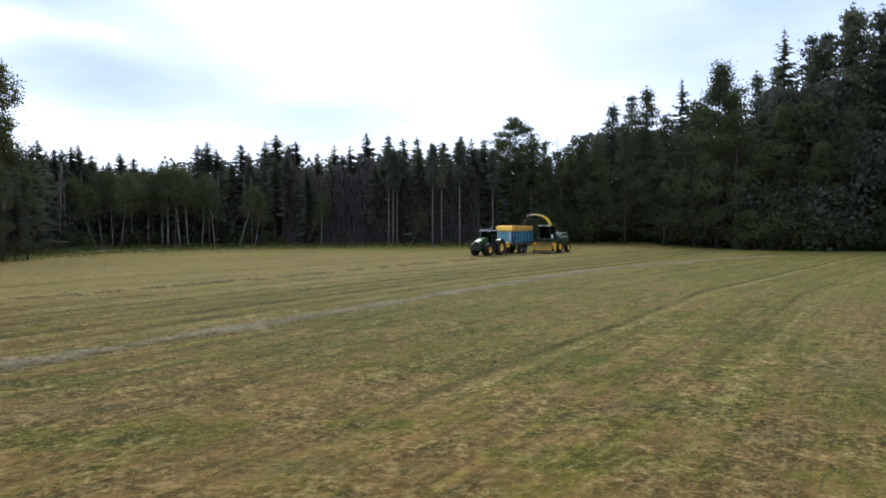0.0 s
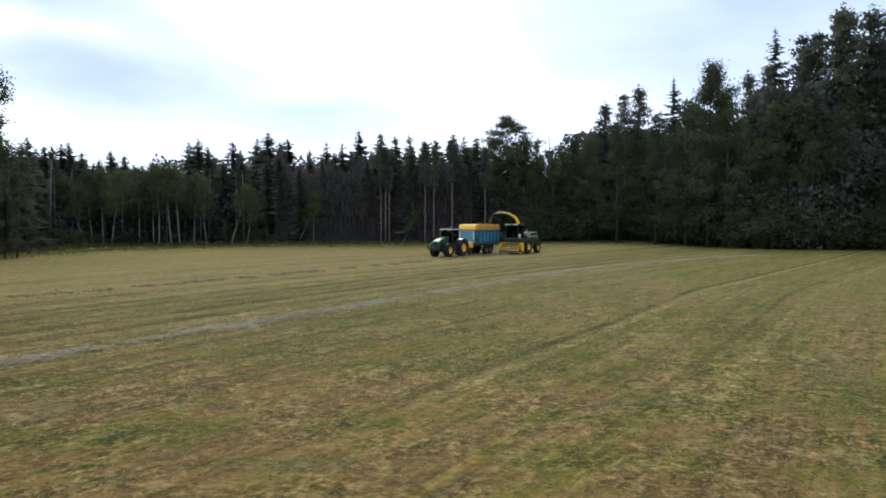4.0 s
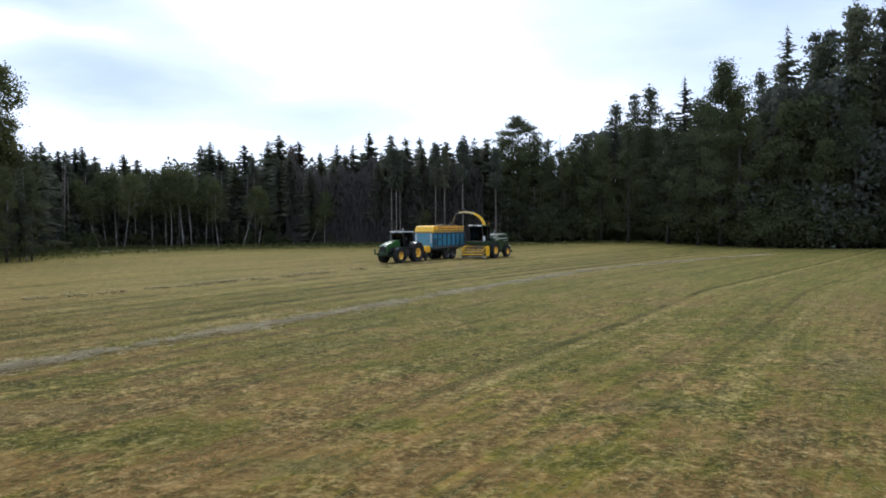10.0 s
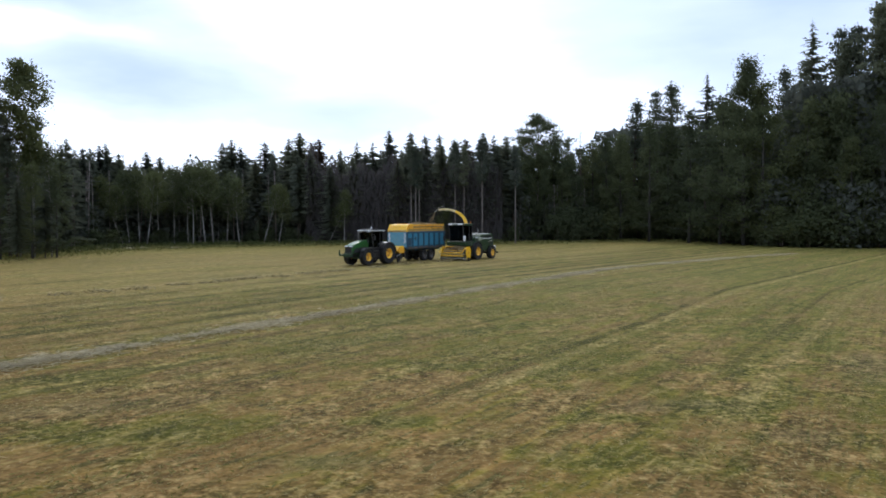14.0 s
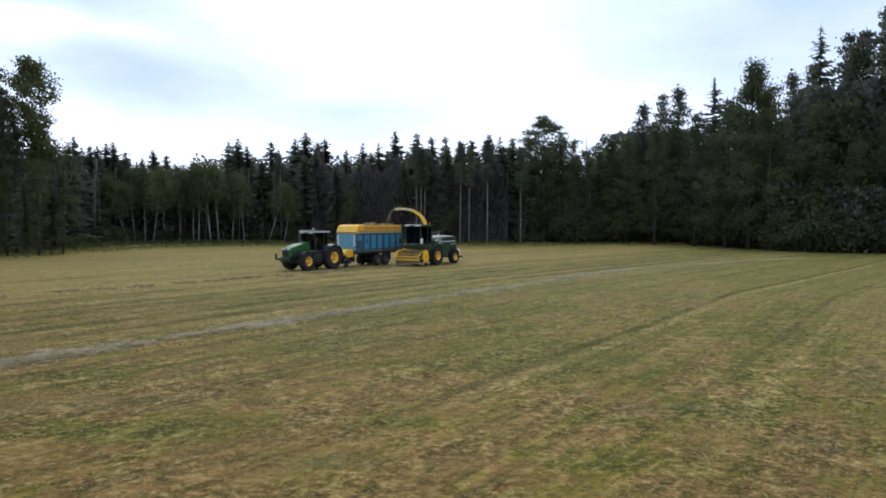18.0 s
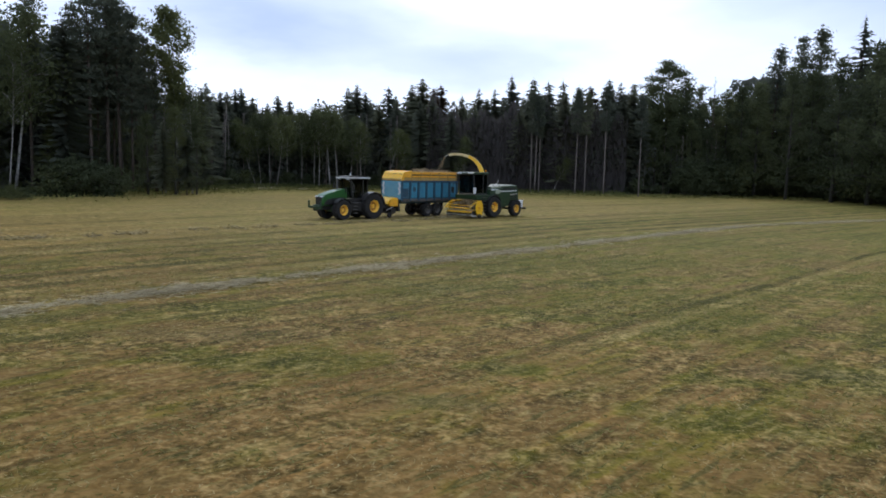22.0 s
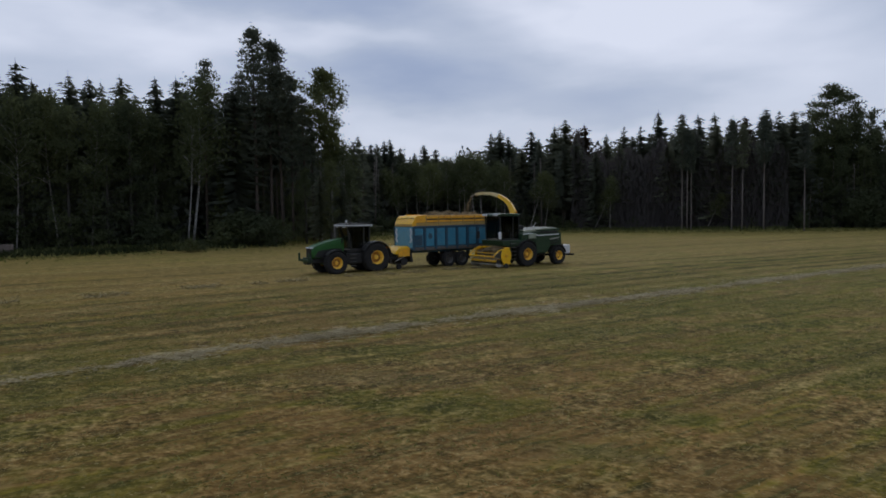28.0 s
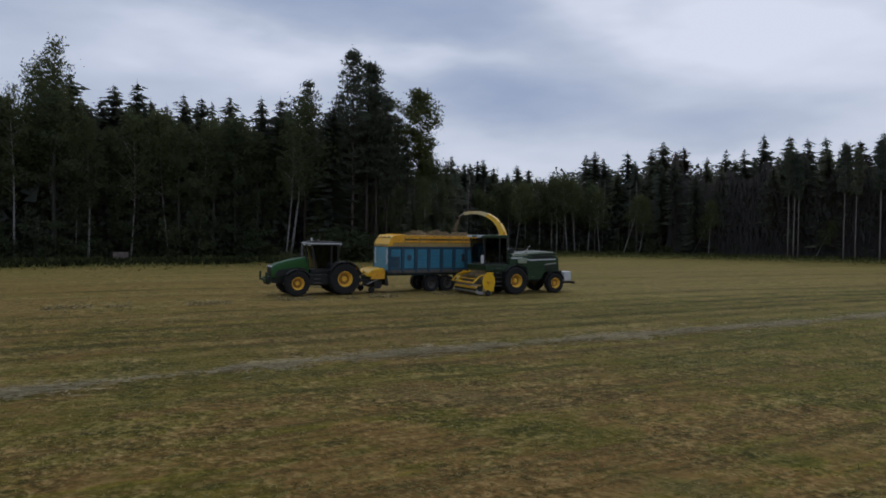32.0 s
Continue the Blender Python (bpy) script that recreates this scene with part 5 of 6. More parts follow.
def build_trailer():
    root = new("forage_trailer")
    tagged(root, "long blue forage trailer with yellow upper boards, loaded with chopped grass", "trailer")
    part("box_floor", box(BOX_REAR, BOX_FRONT, -1.2, 1.2, FLOOR_Z - 0.08, FLOOR_Z + 0.04, 0.01), DARK_BLUE, root)
    front = part("front_wall", box(BOX_FRONT - 0.06, BOX_FRONT, -1.18, 1.18, FLOOR_Z + 0.04, SIDE_TOP, 0.01), PALE_BLUE, root, "faded light blue front wall")
    for k in range(3):
        part("wall_rib", box(BOX_FRONT, BOX_FRONT + 0.035, -0.75, 0.75, 1.72 + 0.45 * k, 1.76 + 0.45 * k, 0.006), PALE_BLUE, front)
    for s in (1, -1):
        y = 1.0 * s
        zig = [(y, 2.95), (y + 0.16 * s, 2.62), (y, 2.45), (y + 0.14 * s, 2.1), (y - 0.05 * s, 1.9), (y - 0.2 * s, 1.92), (y - 0.04 * s, 2.12), (y - 0.16 * s, 2.42), (y - 0.02 * s, 2.62), (y - 0.16 * s, 2.92)]
        bm = bmesh.new()
        f = bm.faces.new([bm.verts.new((BOX_FRONT + 0.03, a, b)) for a, b in zig])
        ext = bmesh.ops.extrude_face_region(bm, geom=[f])
        bmesh.ops.translate(bm, vec=(-0.026, 0, 0), verts=[v for v in ext["geom"] if isinstance(v, bmesh.types.BMVert)])
        part("marking", bm, WHITE, front, "white zigzag marking")
    part("tailgate", box(BOX_REAR, BOX_REAR + 0.07, -1.18, 1.18, FLOOR_Z, BOARD_TOP - 0.1, 0.01), BLUE, root)
    bays = 7
    step = (BOX_FRONT - BOX_REAR - 0.06) / bays
    for s in (1, -1):
        y = 1.2 * s
        wall = part("side_wall", box(BOX_REAR, BOX_FRONT, y - 0.015, y + 0.015, FLOOR_Z, SIDE_TOP, 0.005), DARK_BLUE, root, "blue side wall of pressed panels")
        for k in range(bays):
            xa = BOX_FRONT - 0.05 - (k + 1) * step
            xb = xa + step
            # pressed panel with raised horizontal beads
            lo, hi = FLOOR_Z + 0.16, SIDE_TOP - 0.13
            face = [box(xa + 0.14, xb - 0.14, y + 0.012 * s, y + 0.03 * s, lo, hi, 0.006, 1)]
            if k != 1:
                for j in range(5):
                    z = lo + 0.12 + j * (hi - lo - 0.2) / 4.4
                    face.append(box(xa + 0.2, xb - 0.2, y + 0.028 * s, y + 0.05 * s, z, z + 0.09, 0.01, 1))
            part("side_panel", join(*face), BLUE, wall)
            if k == 0:
                part("access_hatch", box(xa + 0.2, xb - 0.12, y + 0.03 * s, y + 0.055 * s, FLOOR_Z + 0.2, FLOOR_Z + 0.95, 0.01), DARK_BLUE, wall)
            if k == 1:
                em = lathe([(0.02, 0), (0.2, 0), (0.2, 0.012), (0.02, 0.012)], 5)
                part("emblem", moved(em, pose((xa + xb) / 2, y + 0.031 * s, 2.35) @ Matrix.Diagonal((1, s, 1.2, 1))), DARK_BLUE, wall)
        for k in range(bays + 1):
            x = BOX_FRONT - 0.05 - k * step
            part("side_post", box(x - 0.085, x + 0.085, y + 0.012 * s, y + 0.09 * s, FLOOR_Z - 0.1, SIDE_TOP + 0.01, 0.01), DARK_BLUE, wall)
        part("lower_rail", box(BOX_REAR, BOX_FRONT, y - 0.05, y + 0.07 * s, FLOOR_Z - 0.16, FLOOR_Z + 0.07, 0.015), STEEL, wall)
        part("upper_rail", box(BOX_REAR, BOX_FRONT, y - 0.05, y + 0.07 * s, SIDE_TOP - 0.07, SIDE_TOP + 0.05, 0.015), DARK_BLUE, wall)
        # upper boards lean in slightly
        part("mesh_board", box(BOX_REAR + 0.02, BOX_FRONT - 0.1, y - 0.03 * s, y + 0.015 * s, SIDE_TOP + 0.06, SIDE_TOP + 0.28, 0.012), TAN, root, "dusty tan lower board")
        for z0, z1 in ((SIDE_TOP + 0.33, SIDE_TOP + 0.46), (SIDE_TOP + 0.58, BOARD_TOP - 0.03)):
            part("upper_rail_board", box(BOX_REAR + 0.02, BOX_FRONT - 1.1, y - 0.05 * s, y - 0.005 * s, z0, z1, 0.012), ORANGE, root, "orange-yellow upper rail")
        for k in range(6):
            x = BOX_REAR + 0.1 + k * 1.12
            part("board_post", box(x - 0.03, x + 0.03, y - 0.01 * s, y + 0.045 * s, SIDE_TOP + 0.04, BOARD_TOP - 0.04, 0.008), TAN, root)
        part("board_rail", pipe([(BOX_REAR, y - 0.06 * s, BOARD_TOP + 0.02), (BOX_FRONT - 1.1, y - 0.06 * s, BOARD_TOP + 0.02)], 0.03, 6), ORANGE, root)
    canopy = part("front_canopy", prism([(BOX_FRONT + 0.01, SIDE_TOP + 0.03), (BOX_FRONT + 0.02, SIDE_TOP + 0.2), (BOX_FRONT - 0.22, SIDE_TOP + 0.66), (BOX_FRONT - 0.42, SIDE_TOP + 0.80), (BOX_FRONT - 1.2, SIDE_TOP + 0.86), (BOX_FRONT - 1.2, SIDE_TOP + 0.78), (BOX_FRONT - 0.44, SIDE_TOP + 0.74), (BOX_FRONT - 0.28, SIDE_TOP + 0.62), (BOX_FRONT - 0.06, SIDE_TOP + 0.18), (BOX_FRONT - 0.06, SIDE_TOP + 0.03)], -1.22, 1.22, 0.015), YELLOW, root, "yellow front canopy with a sloping face")
    part("canopy_sill", box(BOX_FRONT - 0.01, BOX_FRONT + 0.035, -1.2, 1.2, SIDE_TOP + 0.04, SIDE_TOP + 0.2, 0.01), TAN, canopy, "dusty tan lower edge of the canopy")
    for s in (1, -1):
        part("canopy_cheek", prism([(BOX_FRONT - 0.02, SIDE_TOP + 0.06), (BOX_FRONT - 0.25, SIDE_TOP + 0.64), (BOX_FRONT - 0.44, SIDE_TOP + 0.76), (BOX_FRONT - 1.18, SIDE_TOP + 0.82), (BOX_FRONT - 1.18, SIDE_TOP + 0.31), (BOX_FRONT - 0.3, SIDE_TOP + 0.31), (BOX_FRONT - 0.3, SIDE_TOP + 0.06)], 1.19 * s, 1.225 * s, 0.006), ORANGE, canopy)
    for y in (-0.4, 0.4):
        part("canopy_rib", box(BOX_FRONT - 1.2, BOX_FRONT - 0.5, y - 0.03, y + 0.03, SIDE_TOP + 0.84, SIDE_TOP + 0.89, 0.01), ORANGE, canopy)
    # running gear
    for s in (1, -1):
        part("chassis_beam", box(BOX_REAR + 0.1, 4.0, 0.5 * s, 0.62 * s, 1.12, 1.42, 0.015), DARK_BLUE, root)
        part("axle_spring", join(box(-1.1, 1.1, 0.66 * s, 0.76 * s, 0.86, 0.96, 0.02), box(-0.15, 0.15, 0.62 * s, 0.78 * s, 0.94, 1.16, 0.02)), BLACK, root)
        part("mud_flap", box(-1.32, -1.29, 0.66 * s, 1.14 * s, 0.5, 1.15, 0.005), BLACK, root)
        for x in (0.61, -0.61):
            wheel(root, x, 0.95 * s, 0.57, 0.46, 0.3, STEEL, 18, "dark trailer wheel")
    for x in (0.61, -0.61):
        part("axle", moved(lathe([(0.07, -0.85), (0.07, 0.85)], 10), pose(x, 0, 0.57)), BLACK, root)
    part("floor_conveyor", box(BOX_REAR + 0.2, 3.8, -0.48, 0.48, 1.24, 1.4, 0.02), BLACK, root)
    part("drawbar", join(prism([(3.6, 1.05), (3.6, 1.38), (4.6, 1.22), (6.1, 0.78), (6.1, 0.6), (4.6, 0.98)], -0.17, 0.17, 0.03), box(6.0, 6.45, -0.07, 0.07, 0.6, 0.72, 0.02)), BLACK, root)
    pickup = part("pickup_hood", prism([(4.02, 1.0), (3.98, 1.56), (4.2, 1.68), (4.8, 1.60), (5.12, 1.40), (5.26, 1.14), (5.1, 1.10), (4.86, 1.2), (4.4, 0.92)], -1.0, 1.0, 0.05, segments=3), YELLOW, root, "yellow rounded hood over the pickup")
    part("hood_flange", box(4.05, 5.0, 1.0, 1.03, 0.95, 1.5, 0.01), ORANGE, pickup)
    part("rear_flap", prism([(3.72, 0.5), (3.9, 1.45), (4.02, 1.45), (3.95, 0.5)], -0.98, 0.98, 0.02), BLACK, root, "black rubber flap behind the pickup")
    part("pickup_arm", join(box(4.9, 5.7, 0.62, 0.74, 0.78, 0.92, 0.02), box(4.9, 5.7, -0.74, -0.62, 0.78, 0.92, 0.02), box(5.6, 5.75, -0.74, 0.74, 0.72, 0.98, 0.02)), BLACK, root)
    part("pickup_gearbox", box(4.95, 5.45, 0.3, 0.62, 0.85, 1.22, 0.05), BLACK, root)
    for s in (1, -1):
        part("pickup_wheel", moved(lathe([(0.05, -0.07), (0.19, -0.08), (0.22, 0), (0.19, 0.08), (0.05, 0.07)], 16), pose(4.95, 0.95 * s, 0.24)), RUBBER, root)
        part("pickup_crop_guard", pipe([(4.3, 0.9 * s, 1.0), (5.0, 0.92 * s, 0.72), (5.25, 0.92 * s, 0.6)], 0.03, 5), PALE_STEEL, root)
    reel = part("pickup_reel", moved(lathe([(0.28, -0.9), (0.28, 0.9)], 18), pose(4.45, 0, 0.58)), BLACK, root)
    tines = []
    for i in range(6):
        for k in range(16):
            tines.append(moved(box(-0.006, 0.006, -0.006, 0.006, 0.26, 0.43, 0), pose(4.45, -0.86 + 0.115 * k, 0.58) @ Matrix.Rotation(i * math.pi / 3, 4, "Y")))
    tagged(part("tines", join(*tines), STEEL, reel), kind="stuff")
    part("support_leg", join(box(5.2, 5.32, 0.28, 0.4, 0.5, 1.15, 0.01), box(5.12, 5.4, 0.2, 0.48, 0.46, 0.5, 0.008)), STEEL, root)
    part("hydraulic_hose", pipe([(4.2, 0.2, 1.45), (5.2, 0.24, 1.35), (5.9, 0.18, 1.0), (6.6, 0.12, 1.15)], 0.03, 6), BLACK, root)
    part("drive_shaft", pipe([(4.6, 0, 1.0), (6.6, 0, 0.72)], 0.07, 8), BLACK, root)
    part("hose_post", pipe([(5.35, 0.5, 0.95), (5.35, 0.5, 1.9)], 0.02, 5), ORANGE, root)
    for y in (-0.85, 0.85):
        part("rear_lamp", box(BOX_REAR - 0.03, BOX_REAR, y - 0.1, y + 0.1, 1.3, 1.4, 0.01), AMBER, root)
    return root


# ---- the forage harvester: x ahead of its front axle ----
SPOUT_DIR = Vector((0.52, -0.855, 0)).normalized()
SPOUT_FOOT = Vector((0.1, 0, 0))


def spout_point(p, z):
    q = SPOUT_FOOT + SPOUT_DIR * p
    return (q.x, q.y, z)


def build_harvester():
    root = new("forage_harvester")
    tagged(root, "green forage harvester with a yellow pickup and a curved yellow spout", "harvester")
    wheel(root, 0, 1.12, 0.92, 0.68, 0.42, RIM_YELLOW, 20, "large front harvester wheel")
    wheel(root, 0, -1.12, 0.92, 0.68, 0.42, RIM_YELLOW, 20, "large front harvester wheel")
    wheel(root, -3.25, 1.1, 0.68, 0.5, 0.34, RIM_YELLOW, 18, "smaller rear harvester wheel")
    wheel(root, -3.25, -1.1, 0.68, 0.5, 0.34, RIM_YELLOW, 18, "smaller rear harvester wheel")
    body = part("engine_body", prism([(0.45, 1.1), (0.45, 2.42), (0.2, 2.52), (-3.2, 2.56), (-3.55, 2.4), (-3.62, 1.5), (-2.45, 1.45), (-2.1, 0.95), (-1.05, 0.9), (-0.95, 1.75), (-0.2, 2.0), (0.35, 1.85)], -1.22, 1.22, 0.05), DARK_GREEN, root, "dusty dark green engine body")
    part("engine_deck", prism([(0.3, 2.54), (0.2, 2.66), (-1.0, 2.74), (-2.9, 2.84), (-3.42, 2.74), (-3.5, 2.56)], -1.16, 1.16, 0.04), DARK_GREEN, root, "dusty dark green engine deck")
    for s in (1, -1):
        part("side_stripe", prism([(0.3, 2.36), (0.3, 2.45), (-0.5, 2.46), (-1.2, 2.30), (-3.3, 2.34), (-3.3, 2.26), (-1.25, 2.22), (-0.55, 2.37)], 1.222 * s - 0.004, 1.222 * s + 0.008, 0), WHITE, body, "pale side stripe")
        part("vent_grille", box(-3.1, -1.35, 1.21 * s, 1.235 * s, 2.40, 2.56, 0.01), BLACK, body)
        part("vent_trim", prism([(-0.9, 2.66), (-0.9, 2.72), (-3.05, 2.80), (-3.2, 2.68), (-3.05, 2.72)], 1.16 * s - 0.01, 1.16 * s + 0.02, 0), PALE_GREEN, body, "dusty pale trim line")
        part("deck_panel", prism([(0.2, 2.5), (0.2, 2.64), (-0.85, 2.71), (-1.05, 2.58)], 1.165 * s - 0.01, 1.165 * s + 0.03, 0), PALE_GREEN, body, "dusty pale green deck panel")
        for k in range(3):
            part("side_louvre", prism([(-2.4, 1.56 + 0.17 * k), (-2.4, 1.64 + 0.17 * k), (-3.35, 1.74 + 0.17 * k), (-3.35, 1.66 + 0.17 * k)], 1.222 * s - 0.002, 1.222 * s + 0.03, 0.005), PALE_STEEL if k == 2 else BLACK, body)
        part("rear_wheel_arch", arc_shell(-3.25, 0.68, 0.78, 0.83, 15, 165, 0.85 * s, 1.3 * s, 8), BLACK, root)
        part("front_wheel_arch", arc_shell(0, 0.92, 1.0, 1.05, 35, 150, 0.8 * s, 1.4 * s, 8), BLACK, root)
    part("belly", box(-2.4, 1.6, -0.7, 0.7, 0.7, 1.3, 0.05), BLACK, root)
    part("front_axle", moved(lathe([(0.16, -1.0), (0.16, 1.0)], 12), pose(0, 0, 0.92)), BLACK, root)
    part("rear_axle", moved(lathe([(0.1, -1.0), (0.1, 1.0)], 12), pose(-3.25, 0, 0.68)), BLACK, root)
    part("cab_platform", prism([(0.35, 1.55), (0.35, 1.98), (2.3, 1.98), (2.2, 1.62), (1.5, 1.5)], -1.2, 1.2, 0.04), DARK_GREEN, root)
    cabin(root, 0.42, 2.1, 0.86, 2.06, 3.72, -0.12, 0.05)
    roof = part("roof", prism([(0.3, 3.74), (0.3, 3.86), (0.5, 3.92), (2.1, 3.93), (2.38, 3.86), (2.42, 3.76)], -0.92, 0.92, 0.04), DARK_GREEN, root, "flat dusty cab roof")
    for y in (-0.75, -0.48, 0.48, 0.75):
        part("work_light", box(2.38, 2.48, y - 0.1, y + 0.1, 3.76, 3.9, 0.02), LAMP, roof)
    part("beacon", moved(lathe([(0.06, 0), (0.06, 0.14), (0.01, 0.17)], 10, "Z"), pose(0.6, 0.8, 3.96)), AMBER, roof)
    for s in (1, -1):
        part("mirror_arm", pipe([(2.15, 0.88 * s, 2.9), (2.55, 1.22 * s, 2.9), (2.55, 1.26 * s, 2.2)], 0.02, 5), BLACK, root)
        part("mirror", box(2.51, 2.59, 1.12 * s, 1.4 * s, 2.1, 2.62, 0.05), WHITE if s > 0 else BLACK, root, "large pale mirror housing")
    for k in range(5):
        part("cab_step", box(1.15, 1.6, 1.2, 1.42, 0.6 + 0.28 * k, 0.64 + 0.28 * k, 0.008), STEEL, root)
    for x in (1.12, 1.64):
        part("hand_rail", pipe([(x, 1.36, 0.65), (x, 1.36, 2.6), (x, 1.1, 2.7)], 0.016, 5), BLACK, root)
    part("side_tank", box(-0.9, -0.2, 1.1, 1.32, 2.05, 2.42, 0.05), PALE_GREEN, root)
    part("deck_pipe", pipe([(-1.2, 0.3, 2.7), (-1.5, 0.3, 2.85), (-1.8, 0.3, 3.18)], [0.07, 0.07, 0.055], 8), PALE_STEEL, root)
    part("deck_rail", pipe([(-0.2, 1.05, 2.66), (-0.2, 1.05, 3.0), (-1.0, 1.05, 3.02), (-1.0, 1.05, 2.7)], 0.018, 5), BLACK, root)
    part("air_filter", moved(lathe([(0.2, -0.35), (0.22, -0.3), (0.22, 0.3), (0.2, 0.35)], 14), pose(-0.3, 0, 2.82)), BLACK, root)
    part("rear_frame", join(box(-5.1, -3.55, -0.55, -0.45, 0.58, 0.70, 0.01), box(-5.1, -3.55, 0.45, 0.55, 0.58, 0.70, 0.01), box(-5.2, -5.1, -0.95, 0.95, 0.55, 0.72, 0.01), box(-4.1, -3.6, -0.9, 0.9, 0.9, 1.5, 0.03)), BLACK, root)
    part("additive_tank", box(-5.1, -4.45, -0.68, 0.68, 0.72, 1.4, 0.1, 3), WHITE, root, "white plastic tank on the rear frame")
    # feeder and header
    part("feeder_housing", prism([(0.7, 0.75), (0.7, 1.5), (1.75, 1.25), (2.0, 0.6)], -0.45, 0.45, 0.03), DARK_GREEN, root)
    head = part("header_back", prism([(1.72, 0.4), (1.72, 1.3), (1.85, 1.46), (1.98, 1.46), (1.9, 1.2), (1.86, 0.45)], -1.5, 1.5, 0.02), BLACK, root, "dark rear wall of the pickup header")
    for s in (1, -1):
        pts = [(2.22 + 0.47 * math.cos(radians(a)), 0.9 + 0.62 * math.sin(radians(a))) for a in range(-60, 240, 20)] + [(1.8, 0.3), (2.5, 0.22)]
        part("end_plate", prism(pts, 1.5 * s, 1.56 * s, 0.015), YELLOW, head, "rounded yellow end plate")
        part("plate_boss", moved(lathe([(0.02, 0), (0.13, 0), (0.13, 0.05), (0.02, 0.07)], 14), pose(2.22, 1.56 * s, 0.9) @ Matrix.Diagonal((1, s, 1, 1))), ORANGE, head)
        part("gauge_wheel", moved(lathe([(0.05, -0.07), (0.17, -0.07), (0.19, 0), (0.17, 0.07), (0.05, 0.07)], 16), pose(2.35, 1.66 * s, 0.21)), BLACK, head)
        part("guard_arm", pipe([(2.0, 1.42 * s, 1.42), (2.8, 1.42 * s, 1.3), (3.3, 1.4 * s, 0.88)], 0.045, 6), YELLOW, head)
        part("skid", prism([(1.9, 0.1), (1.9, 0.2), (3.1, 0.34), (3.2, 0.3), (2.9, 0.1)], 1.36 * s, 1.46 * s, 0.01), PALE_STEEL, head)
    part("auger", moved(lathe([(0.16, -1.45), (0.16, 1.45)], 14), pose(2.25, 0, 0.92)), STEEL, head)
    flights = Shape()
    for s in (1, -1):
        ring = []
        for k in range(61):
            a, y = k * 0.55, s * (0.2 + 1.2 * k / 60)
            ring += [(2.25 + 0.16 * math.cos(a), y, 0.92 + 0.16 * math.sin(a)), (2.25 + 0.33 * math.cos(a), y, 0.92 + 0.33 * math.sin(a))]
        flights.add(ring, [(2 * k, 2 * k + 1, 2 * k + 3, 2 * k + 2) for k in range(60)])
    fl = new("auger_flight", flights.mesh("auger_flight", PALE_STEEL))
    fl.parent = head
    part("pickup_drum", moved(lathe([(0.24, -1.42), (0.24, 1.42)], 18), pose(2.85, 0, 0.46)), BLACK, head)
    tines = []
    for i in range(5):
        for k in range(24):
            tines.append(moved(box(-0.006, 0.006, -0.006, 0.006, 0.2, 0.38, 0), pose(2.85, -1.38 + 0.12 * k, 0.46) @ Matrix.Rotation(i * 1.2566, 4, "Y")))
    tagged(part("pickup_tines", join(*tines), STEEL, head), kind="stuff")
    part("wind_guard", join(pipe([(3.3, -1.42, 0.88), (3.3, 1.42, 0.88)], 0.05, 8), pipe([(3.05, -1.42, 1.1), (3.05, 1.42, 1.1)], 0.03, 6)), YELLOW, head, "yellow guard bar before the pickup")
    for k in range(14):
        y = -1.35 + k * 0.208
        part("guard_finger", pipe([(3.3, y, 0.88), (3.12, y, 0.62), (2.7, y, 0.78)], 0.014, 4), PALE_STEEL, head)
    part("top_beam", box(1.82, 2.0, -1.5, 1.5, 1.38, 1.50, 0.02), YELLOW, head)
    part("pickup_shield", prism([(2.72, 0.66), (2.75, 0.74), (3.06, 0.62), (3.1, 0.48), (3.05, 0.48), (3.0, 0.58)], -1.42, 1.42, 0.01), YELLOW, head)
    part("lower_beam", box(2.98, 3.06, -1.45, 1.45, 0.26, 0.40, 0.02), PALE_STEEL, head, "bright worn steel lower lip")
    # spout: box section along a curve over the trailer
    prof = ((0.0, 3.72, 0.22), (0.12, 4.15, 0.21), (0.34, 4.58, 0.19), (0.72, 4.98, 0.17), (1.25, 5.27, 0.15), (1.9, 5.43, 0.13), (2.55, 5.46, 0.12), (3.05, 5.38, 0.12))
    side = Vector((SPOUT_DIR.y, -SPOUT_DIR.x, 0))
    sections = []
    for i, (p, z, r) in enumerate(prof):
        a, b = prof[max(i - 1, 0)], prof[min(i + 1, len(prof) - 1)]
        d = (Vector(spout_point(b[0], b[1])) - Vector(spout_point(a[0], a[1]))).normalized()
        up = side.cross(d)
        c = Vector(spout_point(p, z))
        sections.append([c + side * sx * r + up * sz * r * 0.85 for sx, sz in ((-1, -1), (1, -1), (1, 1), (-1, 1))])

    def tube_of(pieces):
        bm = bmesh.new()
        rings = [[bm.verts.new(q) for q in ring] for ring in pieces]
        for a, b in zip(rings, rings[1:]):
            for k in range(4):
                bm.faces.new((a[k], a[(k + 1) % 4], b[(k + 1) % 4], b[k]))
        bm.faces.new(rings[0])
        bm.faces.new(rings[-1])
        return bm

    spout = part("spout", tube_of(sections[:5]), YELLOW, root, "curved yellow discharge spout")
    part("spout_end", tube_of(sections[4:]), DUSTY_STEEL, spout, "dusty pale end of the spout")
    part("spout_turret", moved(lathe([(0.34, 0), (0.34, 0.22), (0.27, 0.3), (0.25, 0.9), (0.3, 0.95), (0.3, 1.05)], 20, "Z"), pose(0.1, 0, 2.7)), DARK_GREEN, root)
    for p, z in ((0.34, 4.6), (1.25, 5.31), (2.55, 5.5)):
        c = Vector(spout_point(p, z))
        part("spout_band", box(c.x - 0.06, c.x + 0.06, c.y - 0.2, c.y + 0.2, c.z + 0.13, c.z + 0.2, 0.01), BLACK, spout)
